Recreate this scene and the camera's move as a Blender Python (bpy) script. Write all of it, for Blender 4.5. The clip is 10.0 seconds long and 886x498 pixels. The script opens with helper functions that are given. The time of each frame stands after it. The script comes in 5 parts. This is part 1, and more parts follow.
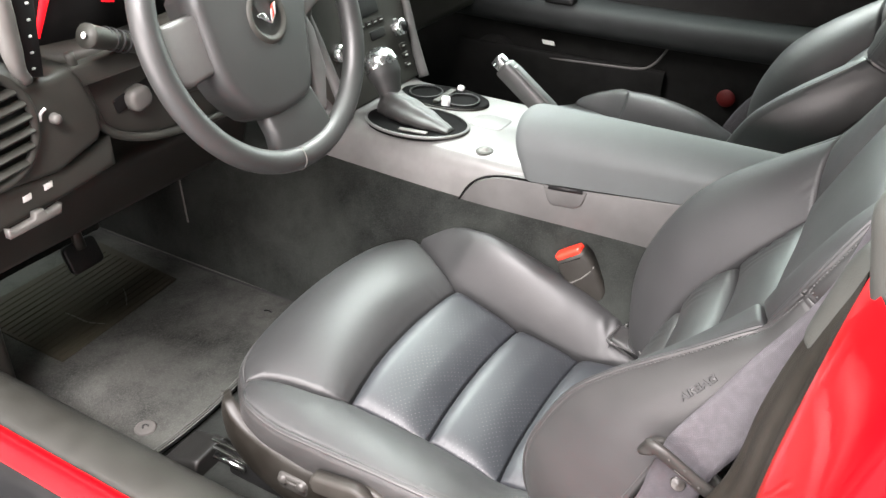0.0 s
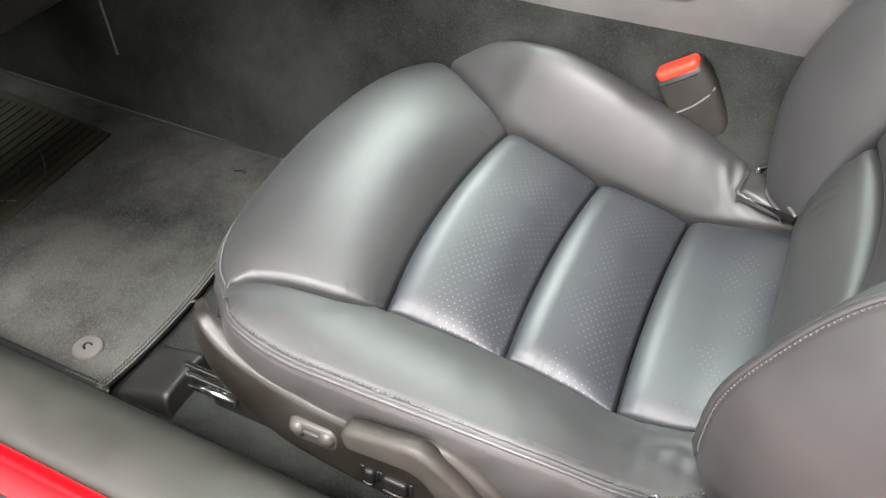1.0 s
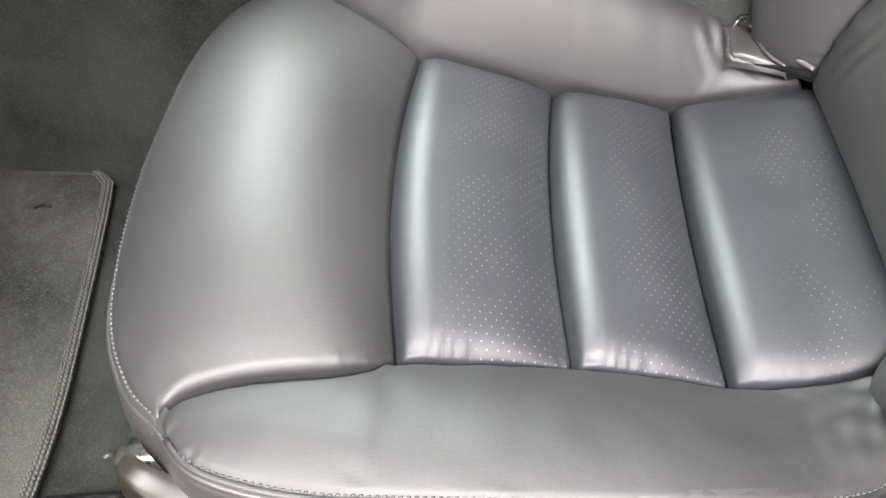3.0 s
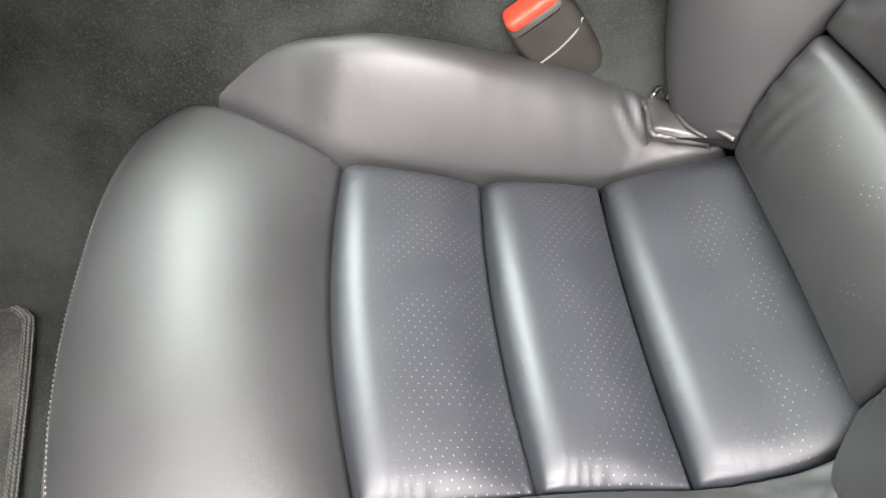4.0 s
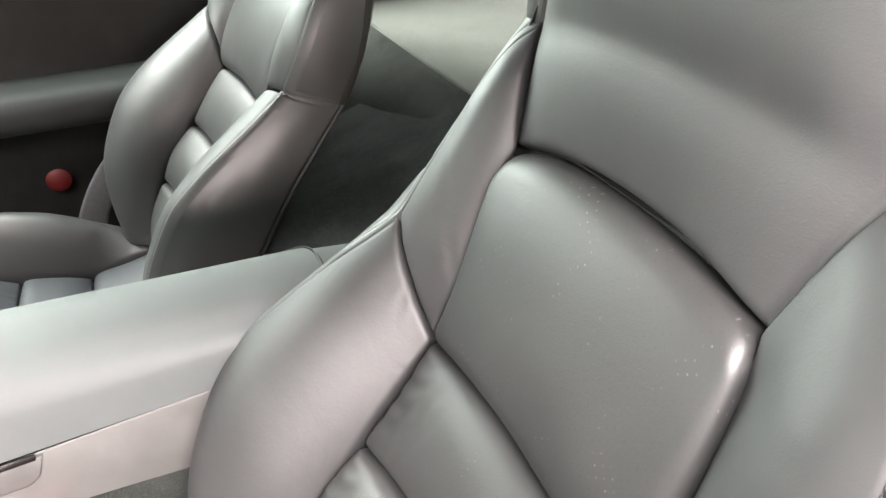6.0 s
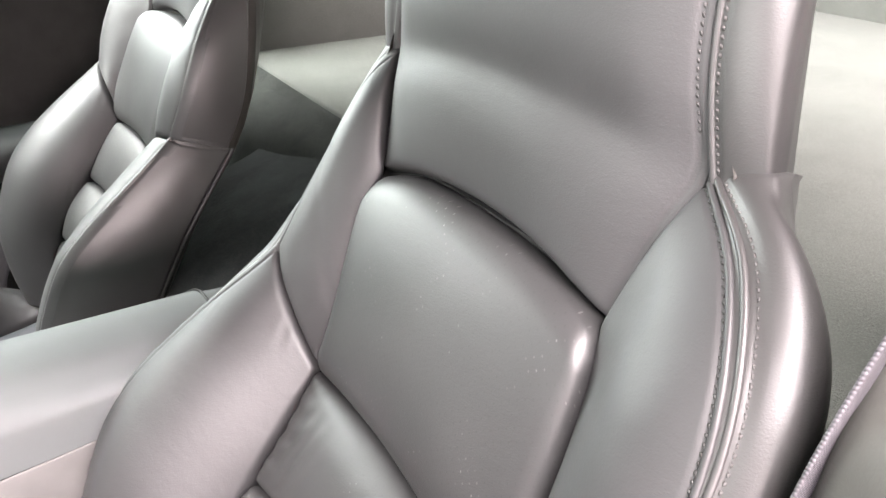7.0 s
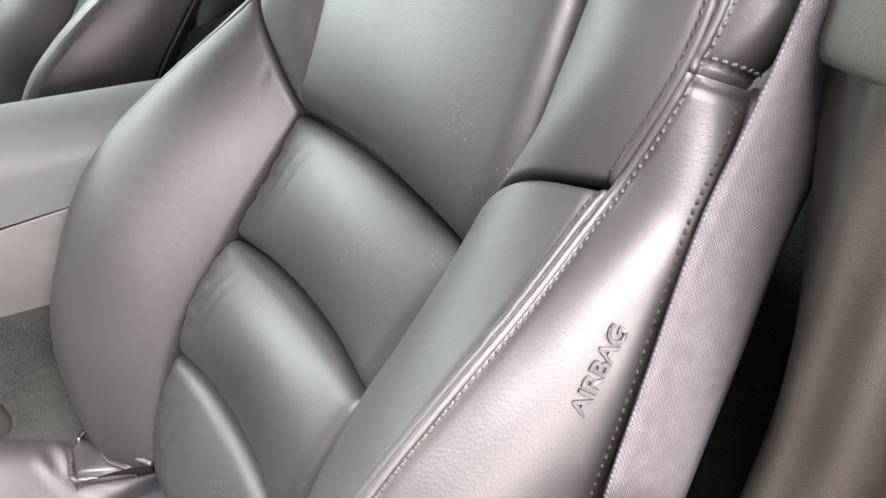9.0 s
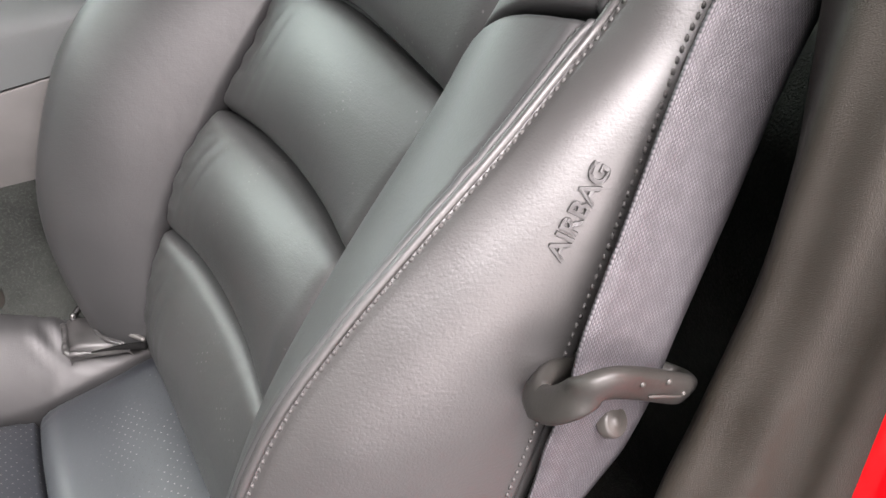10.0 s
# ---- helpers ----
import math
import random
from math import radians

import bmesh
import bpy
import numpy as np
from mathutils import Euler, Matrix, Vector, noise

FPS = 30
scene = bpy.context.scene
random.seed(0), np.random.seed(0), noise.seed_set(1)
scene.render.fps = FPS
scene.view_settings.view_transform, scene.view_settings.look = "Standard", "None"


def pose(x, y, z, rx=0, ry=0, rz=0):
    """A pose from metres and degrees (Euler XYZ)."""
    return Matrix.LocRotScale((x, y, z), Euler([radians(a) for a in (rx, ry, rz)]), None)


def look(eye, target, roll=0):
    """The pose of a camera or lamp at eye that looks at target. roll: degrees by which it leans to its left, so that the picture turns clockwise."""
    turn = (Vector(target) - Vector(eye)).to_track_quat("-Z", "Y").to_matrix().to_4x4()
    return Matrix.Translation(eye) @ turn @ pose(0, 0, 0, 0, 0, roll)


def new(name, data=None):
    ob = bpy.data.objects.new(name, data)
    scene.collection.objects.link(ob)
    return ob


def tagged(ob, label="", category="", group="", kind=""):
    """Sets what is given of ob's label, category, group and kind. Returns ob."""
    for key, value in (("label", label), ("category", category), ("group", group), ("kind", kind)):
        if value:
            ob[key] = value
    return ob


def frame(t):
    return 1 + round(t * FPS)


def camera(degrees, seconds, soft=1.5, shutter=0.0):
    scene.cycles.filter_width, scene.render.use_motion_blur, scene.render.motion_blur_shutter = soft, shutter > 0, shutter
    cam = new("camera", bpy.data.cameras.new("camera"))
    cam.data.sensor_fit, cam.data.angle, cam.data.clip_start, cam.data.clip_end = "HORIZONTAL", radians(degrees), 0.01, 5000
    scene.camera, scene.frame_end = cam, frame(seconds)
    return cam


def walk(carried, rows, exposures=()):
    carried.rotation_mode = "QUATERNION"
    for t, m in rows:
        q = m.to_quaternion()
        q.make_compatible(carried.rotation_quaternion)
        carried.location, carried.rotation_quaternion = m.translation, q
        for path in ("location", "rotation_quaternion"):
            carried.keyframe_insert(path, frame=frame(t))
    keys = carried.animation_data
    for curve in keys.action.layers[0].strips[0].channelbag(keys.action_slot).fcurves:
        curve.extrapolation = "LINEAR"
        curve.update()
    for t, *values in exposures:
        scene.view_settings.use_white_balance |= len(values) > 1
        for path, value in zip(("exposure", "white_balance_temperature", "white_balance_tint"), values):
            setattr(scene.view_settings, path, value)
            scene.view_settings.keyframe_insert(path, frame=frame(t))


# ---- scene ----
cam = camera(56.8, 10.0)
PATH = [
    (0, (0.382, -0.81, 1.115), (-0.433, 0.681, 0.061), 1.7),
    (0.5, (0.261, -0.687, 1.0), (-0.458, 0.724, -0.221), 2.4),
    (1, (0.143, -0.583, 0.906), (-0.469, 0.742, -0.46), 1.1),
    (1.5, (0.043, -0.553, 0.813), (-0.404, 0.805, -0.585), -0.1),
    (2, (-0.051, -0.536, 0.76), (-0.281, 0.829, -0.683), -0.7),
    (2.2, (-0.072, -0.525, 0.765), (-0.256, 0.84, -0.684), -0.3),
    (3.3, (-0.075, -0.37, 0.81), (-0.093, 0.884, -0.747), -1.2),
    (3.5, (-0.084, -0.349, 0.822), (-0.082, 0.901, -0.739), -2.0),
    (4, (-0.07, -0.349, 0.833), (0.022, 0.944, -0.689), -2.2),
    (4.5, (-0.007, -0.349, 0.885), (0.2, 0.995, -0.581), -2.1),
    (5, (0.06, -0.347, 0.955), (0.428, 1.132, -0.34), -1.7),
    (5.5, (0.11, -0.355, 1.009), (0.665, 1.196, -0.125), -0.7),
    (6, (0.136, -0.367, 1.053), (0.876, 1.196, 0.049), 1.2),
    (6.2, (0.15, -0.375, 1.068), (0.936, 1.191, 0.103), 0.8),
    (7.3, (0.174, -0.411, 1.005), (1.087, 1.129, 0.114), -0.9),
    (7.5, (0.168, -0.415, 0.976), (1.084, 1.127, 0.091), -1.2),
    (8, (0.141, -0.43, 0.927), (1.088, 1.106, 0.064), -0.3),
    (8.5, (0.14, -0.438, 0.889), (1.074, 1.107, 0.028), -0.4),
    (9, (0.147, -0.448, 0.86), (1.044, 1.069, -0.087), -0.5),
    (9.5, (0.157, -0.452, 0.84), (1.004, 1.023, -0.212), -0.6),
    (10, (0.164, -0.452, 0.826), (0.967, 0.987, -0.308), -0.7),
]
walk(cam, [(t, look(eye, target, roll)) for t, eye, target, roll in PATH],
     [(0, -0.04, 6520, 9), (0.6, -0.04, 6500, 7), (1.5, 0.08, 6500, 6), (2.2, 0.10, 6520, 7), (3.4, 0.20, 6560, 9), (4.0, 0.28, 6580, 9), (4.5, 0.27, 6600, 10), (5.5, 0.44, 6720, 10), (6.1, 0.82, 6780, 12), (7.5, 0.92, 6670, 19), (8.2, 0.52, 6620, 18), (9, 0.27, 6600, 15), (10, -0.14, 6580, 12)])

# ---- light: unseen soft lamps added in a plain hall; no windows are built ----
world = bpy.data.worlds.new("world")
scene.world = world
world.use_nodes = True
world.node_tree.nodes["Background"].inputs["Color"].default_value = (0.75, 0.85, 0.9, 1)
world.node_tree.nodes["Background"].inputs["Strength"].default_value = 0.02


def area_lamp(name, m, sx, sy, watts, color):
    lamp = bpy.data.lights.new(name, "AREA")
    lamp.shape, lamp.size, lamp.size_y, lamp.energy, lamp.color = "RECTANGLE", sx, sy, watts, color
    ob = new(name, lamp)
    ob.matrix_world = m
    return ob


# These three stand free in the hall, tuned to brighten the seats and cabin.
area_lamp("added_soft_light", look((-5.0, 0.4, 1.7), (0.3, 0.1, 0.9)), 4.5, 1.6, 200, (0.92, 1.0, 0.96))
area_lamp("added_soft_light", look((-0.9, 5.3, 2.1), (0.2, 0.1, 0.8)), 4.4, 2.4, 455, (0.86, 1.0, 0.96))
area_lamp("added_soft_light", look((-0.3, -4.7, 1.1), (0.0, -0.1, 0.5)), 4.2, 1.5, 395, (1.0, 0.89, 0.89))
# Ceiling panels out of view, placed by where the leather shines.
area_lamp("ceiling_light", look((-1.3, 2.4, 3.45), (-1.3, 2.4, 0)), 2.6, 3.2, 1150, (0.92, 1.0, 0.96))
area_lamp("ceiling_light", look((-0.1, -2.4, 3.45), (-0.1, -2.4, 0)), 3.4, 1.6, 1060, (1.0, 0.93, 0.94))
area_lamp("ceiling_light", look((2.4, 0.4, 3.45), (2.4, 0.4, 0)), 1.0, 2.6, 120, (0.92, 1.0, 0.95))

# ---- materials ----
def tree(name, color, rough=0.5, metal=0.0, coat=0.0, spec=0.5):
    m = bpy.data.materials.new(name)
    m.use_nodes = True
    b = m.node_tree.nodes["Principled BSDF"]
    b.inputs["Base Color"].default_value = (*color, 1)
    b.inputs["Roughness"].default_value = rough
    b.inputs["Metallic"].default_value = metal
    b.inputs["Coat Weight"].default_value = coat
    b.inputs["Coat Roughness"].default_value = 0.04
    b.inputs["Specular IOR Level"].default_value = spec
    return m, m.node_tree, b


def node(t, kind, **values):
    n = t.nodes.new(kind)
    for key, value in values.items():
        n.inputs[key].default_value = value
    return n


def mix(t, a, b, fac):
    n = t.nodes.new("ShaderNodeMix")
    n.data_type = "RGBA"
    t.links.new(fac, n.inputs[0])
    for socket, value in ((n.inputs[6], a), (n.inputs[7], b)):
        if isinstance(value, tuple):
            socket.default_value = (*value, 1)
        else:
            t.links.new(value, socket)
    return n.outputs[2]


def ramp(t, src, lo, hi, a=0.0, b=1.0):
    n = t.nodes.new("ShaderNodeMapRange")
    n.inputs[1].default_value, n.inputs[2].default_value = lo, hi
    n.inputs[3].default_value, n.inputs[4].default_value = a, b
    t.links.new(src, n.inputs[0])
    return n.outputs[0]


def bump(t, b, heights):
    """Chains bumps: (height socket, strength, distance)."""
    last = None
    for height, strength, distance in heights:
        n = node(t, "ShaderNodeBump", Strength=strength, Distance=distance)
        t.links.new(height, n.inputs["Height"])
        if last:
            t.links.new(last, n.inputs["Normal"])
        last = n.outputs["Normal"]
    t.links.new(last, b.inputs["Normal"])


def noise_at(t, coord, scale, detail=3.0, rough=0.55, stretch=None):
    n = node(t, "ShaderNodeTexNoise", Scale=scale, Detail=detail, Roughness=rough)
    if stretch:
        m = node(t, "ShaderNodeMapping", Scale=stretch)
        t.links.new(coord, m.inputs[0])
        coord = m.outputs[0]
    t.links.new(coord, n.inputs["Vector"])
    return n.outputs["Fac"]


def coords(t, which="Object"):
    return t.nodes.new("ShaderNodeTexCoord").outputs[which]


def math_node(t, op, a, b=None):
    n = t.nodes.new("ShaderNodeMath")
    n.operation = op
    for i, v in enumerate((a, b)):
        if v is None:
            continue
        if isinstance(v, (int, float)):
            n.inputs[i].default_value = v
        else:
            t.links.new(v, n.inputs[i])
    return n.outputs[0]


def leather(name, color, rough=0.42, grain=0.25, holes=False, crease=0.07, pale=0.35, sheen_fade=0.0):
    m, t, b = tree(name, color, rough, spec=0.8)
    c = coords(t)
    cells = node(t, "ShaderNodeTexVoronoi", Scale=620.0)
    cells.feature = "DISTANCE_TO_EDGE"
    t.links.new(c, cells.inputs["Vector"])
    fine = noise_at(t, c, 900, 2)
    patches = noise_at(t, c, 14, 4)
    folds = noise_at(t, c, 38, 5, 0.6, (1.0, 0.45, 1.0))
    light = tuple(v * 1.14 + 0.003 for v in color)
    base = mix(t, color, light, ramp(t, patches, 0.35, 0.7))
    t.links.new(ramp(t, patches, 0.3, 0.75, rough - 0.025, rough + 0.03), b.inputs["Roughness"])
    wrinkle = noise_at(t, c, 480, 3, 0.6, (0.35, 1.0, 1.8))
    heights = [(folds, crease, 0.004), (wrinkle, grain * 0.7, 0.0006), (cells.outputs["Distance"], grain * 0.6, 0.0005), (fine, grain * 0.5, 0.0004)]
    if holes:
        uv = node(t, "ShaderNodeMapping", Scale=(1 / 0.0096, 1 / 0.0036, 1.0))
        t.links.new(coords(t, "UV"), uv.inputs[0])
        s = t.nodes.new("ShaderNodeSeparateXYZ")
        t.links.new(uv.outputs[0], s.inputs[0])
        row = math_node(t, "FLOOR", s.outputs[1])
        shift = math_node(t, "MULTIPLY", row, 0.5)
        x = math_node(t, "SUBTRACT", math_node(t, "FRACT", math_node(t, "ADD", s.outputs[0], shift)), 0.5)
        y = math_node(t, "SUBTRACT", math_node(t, "FRACT", s.outputs[1]), 0.5)
        xx = math_node(t, "MULTIPLY", x, 0.0096 / 0.00058)
        yy = math_node(t, "MULTIPLY", y, 0.0036 / 0.00058)
        r = math_node(t, "SQRT", math_node(t, "ADD", math_node(t, "MULTIPLY", xx, xx), math_node(t, "MULTIPLY", yy, yy)))
        dot = ramp(t, r, 0.8, 1.25, 1.0, 0.0)
        worn = ramp(t, noise_at(t, c, 30, 2), pale, pale + 0.12)
        # Holes fade near the front seam: gloss that hides them is put in the mask.
        if sheen_fade:
            along = t.nodes.new("ShaderNodeSeparateXYZ")
            t.links.new(coords(t, "UV"), along.inputs[0])
            dot = math_node(t, "MULTIPLY", dot, ramp(t, along.outputs[1], sheen_fade * 0.6, sheen_fade * 1.4))
        own = tuple(v * (0.55 if pale < 0.5 else 0.8) for v in color)
        dot_color = mix(t, own, (0.11, 0.108, 0.106), worn)
        base = mix(t, base, dot_color, dot)
        heights.append((dot, -0.5, 0.001))
    t.links.new(base, b.inputs["Base Color"])
    bump(t, b, heights)
    return m


def plastic(name, color, rough=0.5, grain=0.15, scale=900, coat=0.0, spec=0.45):
    m, t, b = tree(name, color, rough, coat=coat, spec=spec)
    c = coords(t)
    wear = noise_at(t, c, 22, 4)
    light = tuple(v * 1.25 + 0.004 for v in color)
    t.links.new(mix(t, color, light, ramp(t, wear, 0.35, 0.7)), b.inputs["Base Color"])
    t.links.new(ramp(t, wear, 0.3, 0.7, rough - 0.06, rough + 0.08), b.inputs["Roughness"])
    bump(t, b, [(noise_at(t, c, scale, 2), grain, 0.0005)])
    return m


def carpet(name, color, worn=0.30):
    m, t, b = tree(name, color, 0.95, spec=0.15)
    c = coords(t)
    pile = noise_at(t, c, 520, 3, 0.7)
    tuft = noise_at(t, c, 130, 3)
    brushed = noise_at(t, c, 6.5, 5, 0.65)
    dark = tuple(v * worn for v in color)
    lit = tuple(v * 2.2 for v in color)
    base = mix(t, mix(t, dark, color, ramp(t, brushed, 0.38, 0.60)), lit, ramp(t, pile, 0.5, 0.8, 0, 0.7))
    t.links.new(base, b.inputs["Base Color"])
    b.inputs["Sheen Weight"].default_value = 0.03
    b.inputs["Sheen Roughness"].default_value = 0.5
    bump(t, b, [(tuft, 0.4, 0.003), (pile, 0.8, 0.002)])
    return m


def metal(name, color, rough):
    m, t, b = tree(name, color, rough, 1.0)
    t.links.new(ramp(t, noise_at(t, coords(t), 90, 3), 0.3, 0.7, rough * 0.8, rough * 1.3), b.inputs["Roughness"])
    return m


def paint(name, color):
    m, t, b = tree(name, color, 0.30, coat=0.9, spec=0.12)
    flake = noise_at(t, coords(t), 4, 2)
    t.links.new(mix(t, color, tuple(v * 0.9 for v in color), flake), b.inputs["Base Color"])
    return m


def webbing(name, color):
    """Woven band: short pale warp floats in staggered rows over darker weft."""
    m, t, b = tree(name, color, 0.5, spec=0.45)
    uv = node(t, "ShaderNodeMapping", Scale=(1 / 0.0010, 1 / 0.0021, 1.0))
    t.links.new(coords(t, "UV"), uv.inputs[0])
    s = t.nodes.new("ShaderNodeSeparateXYZ")
    t.links.new(uv.outputs[0], s.inputs[0])
    column = math_node(t, "FLOOR", s.outputs[0])
    v = math_node(t, "ADD", s.outputs[1], math_node(t, "MULTIPLY", column, 0.5))
    x = math_node(t, "SUBTRACT", math_node(t, "FRACT", s.outputs[0]), 0.5)
    y = math_node(t, "SUBTRACT", math_node(t, "FRACT", v), 0.5)
    xx, yy = math_node(t, "MULTIPLY", x, 2.2), math_node(t, "MULTIPLY", y, 2.0)
    r = math_node(t, "SQRT", math_node(t, "ADD", math_node(t, "MULTIPLY", xx, xx), math_node(t, "MULTIPLY", yy, yy)))
    thread = ramp(t, r, 0.35, 1.05, 1.0, 0.0)
    worn = noise_at(t, coords(t, "UV"), 160, 3)
    pale = mix(t, color, tuple(v * 1.5 for v in color), ramp(t, worn, 0.4, 0.65))
    t.links.new(mix(t, tuple(v * 0.50 for v in color), pale, thread), b.inputs["Base Color"])
    bump(t, b, [(thread, 0.45, 0.0006)])
    return m


def glow(name, color, strength):
    m = bpy.data.materials.new(name)
    m.use_nodes = True
    b = m.node_tree.nodes["Principled BSDF"]
    b.inputs["Base Color"].default_value = (*color, 1)
    b.inputs["Emission Color"].default_value = (*color, 1)
    b.inputs["Emission Strength"].default_value = strength
    return m


M = {
    "leather": leather("black_leather", (0.0165, 0.0168, 0.0172), 0.57, 0.20, crease=0.11),
    # Darker than the side panel: shade along the relief is put into the colour.
    "letters": leather("shaded_letter_leather", (0.021, 0.021, 0.021), 0.55),
    "side_leather": leather("side_leather", (0.027, 0.0265, 0.026), 0.46, 0.25, crease=0.06),
    # Bluish base: the blue sheen on the cushion inserts is put in as colour.
    "perforated": leather("perforated_leather", (0.0130, 0.0150, 0.0190), 0.54, 0.22, True, 0.12, 0.36, 0.036),
    "perforated_rear": leather("perforated_rear_leather", (0.0130, 0.0150, 0.0190), 0.54, 0.22, True, 0.12, 0.47, 0.05),
    "perforated_back": leather("perforated_back_leather", (0.017, 0.0175, 0.0175), 0.49, 0.20, True, 0.10, 0.57),
    "wheel_leather": leather("wheel_leather", (0.032, 0.033, 0.032), 0.46, 0.2),
    "arm_leather": leather("armrest_leather", (0.050, 0.057, 0.057), 0.72, 0.2, crease=0.08),
    "core": plastic("seat_core", (0.015, 0.015, 0.015), 0.8),
    "sleeve": plastic("sleeve_cloth", (0.070, 0.066, 0.062), 0.75, 0.5, 1500, spec=0.25),
    "cord": leather("cord_leather", (0.075, 0.072, 0.068), 0.5, 0.2),
    "guide": plastic("guide_plastic", (0.020, 0.019, 0.017), 0.42, 0.15, 700),
    # The cushion's thread again, darkened for the shade in its stitch holes.
    "shaded_back_thread": plastic("shaded_back_thread", (0.058, 0.056, 0.055), 0.7, 0.4, 2500),
    "thread": plastic("thread", (0.088, 0.086, 0.083), 0.7, 0.4, 2500),
    # Darker again, so the far seat's shaded seams read as thin lines.
    "dark_thread": plastic("dark_thread", (0.03, 0.03, 0.03), 0.7, 0.4, 2500),
    "binding": plastic("binding_thread", (0.095, 0.095, 0.087), 0.8, 0.4, 2500, spec=0.2),
    "deck": carpet("deck_carpet", (0.026, 0.030, 0.030)),
    "plastic": plastic("charcoal_plastic", (0.016, 0.0148, 0.0125), 0.48, 0.2, spec=0.3),
    "cover": plastic("cover_plastic", (0.044, 0.045, 0.040), 0.55, 0.35, 600),
    "dash": plastic("dash_plastic", (0.034, 0.034, 0.029), 0.52, 0.3, 700, spec=0.4),
    # Far below the dash tone: passenger-side shade is put into the colour.
    "door": plastic("shaded_door_plastic", (0.007, 0.007, 0.0065), 0.7, 0.3, 700, spec=0.12),
    "boot": leather("boot_leather", (0.012, 0.012, 0.011), 0.62, 0.2),
    "rail": metal("rail_steel", (0.62, 0.61, 0.6), 0.2),
    # Much darker than the console armrest; the door's shade is in the colour.
    "door_arm": plastic("shaded_door_armrest", (0.016, 0.018, 0.018), 0.65, 0.2, 700, spec=0.2),
    "red_glow": glow("red_glow", (1.0, 0.01, 0.02), 1.2),
    "console_side": plastic("console_side", (0.060, 0.059, 0.057), 0.52, 0.2),
    "black": plastic("black_plastic", (0.006, 0.006, 0.006), 0.5, 0.1, spec=0.3),
    "grey": plastic("grey_plastic", (0.10, 0.097, 0.09), 0.42, 0.1),
    "base_trim": plastic("base_trim", (0.0105, 0.0092, 0.0072), 0.40, 0.2, spec=0.36),
    "lever": plastic("lever_plastic", (0.026, 0.024, 0.0205), 0.45, 0.2, spec=0.36),
    "hood": plastic("hood_plastic", (0.0105, 0.0102, 0.0095), 0.46, 0.3, 900, spec=0.4),
    "sill": plastic("sill_trim", (0.024, 0.0235, 0.020), 0.5, 0.4, 1800, spec=0.35),
    "switch": plastic("switch_plastic", (0.034, 0.032, 0.029), 0.40, 0.1),
    "pillar": plastic("pillar_trim", (0.0145, 0.0125, 0.0092), 0.46, 0.6, 2000, spec=0.36),
    "silver": plastic("silver_paint", (0.106, 0.105, 0.101), 0.42, 0.05, 1500, 0.1),
    "chrome": metal("chrome", (0.8, 0.8, 0.8), 0.24),
    "steel": metal("steel", (0.5, 0.5, 0.5), 0.28),
    "carpet": carpet("carpet", (0.0215, 0.0240, 0.0215)),
    "mat": carpet("mat_carpet", (0.056, 0.057, 0.052)),
    "cargo": carpet("cargo_carpet", (0.080, 0.083, 0.076), 0.85),
    "rubber": plastic("rubber", (0.012, 0.012, 0.012), 0.65, 0.3, 500),
    # Near-black without sheen: paints shade in gaps and wells; also the shifter plate.
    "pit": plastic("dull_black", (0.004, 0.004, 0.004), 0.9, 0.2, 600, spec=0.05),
    "heel": plastic("heel_pad", (0.024, 0.0215, 0.0135), 0.75, 0.3, 260, spec=0.2),
    "red": paint("red_paint", (0.76, 0.002, 0.006)),
    "button_red": plastic("red_button", (0.8, 0.035, 0.018), 0.35, 0.05),
    "reflector": plastic("reflector", (0.085, 0.004, 0.004), 0.5, 0.3, 300),
    "belt": webbing("belt_webbing", (0.082, 0.078, 0.085)),
    "dial": glow("lit_dial", (0.8, 0.7, 0.75), 0.5),
    "white": plastic("white_print", (0.7, 0.7, 0.68), 0.5, 0.05),
    "floor": plastic("hall_floor", (0.06, 0.065, 0.075), 0.55, 0.3, 120),
    "wall": plastic("hall_wall", (0.28, 0.28, 0.265), 0.8, 0.1, 80),
}

# ---- shaping tools ----
def part(name, data, mat, parent, label="", smooth=True):
    """A mesh from (vertices, faces[, uvs]) or a bmesh, in the world's metres, as one part of its thing."""
    me = bpy.data.meshes.new(name)
    if isinstance(data, bmesh.types.BMesh):
        data.to_mesh(me)
        data.free()
    else:
        me.from_pydata([tuple(v) for v in data[0]], [], [tuple(f) for f in data[1]])
        if len(data) > 2:
            layer = me.uv_layers.new(name="uv")
            for loop in me.loops:
                layer.data[loop.index].uv = data[2][loop.vertex_index]
    me.materials.append(M[mat] if isinstance(mat, str) else mat)
    if smooth:
        me.shade_smooth()
    ob = new(name, me)
    if parent is not None:
        base = parent
        while base.parent:
            base = base.parent
        me.transform(Matrix.Translation(-base.location))
        ob.parent = parent
    if label:
        ob["label"] = label
    return ob


def thing(name, at, label, category, group="", kind=""):
    ob = new(name)
    ob.empty_display_size = 0.05
    ob.location = at
    return tagged(ob, label, category, group, kind)


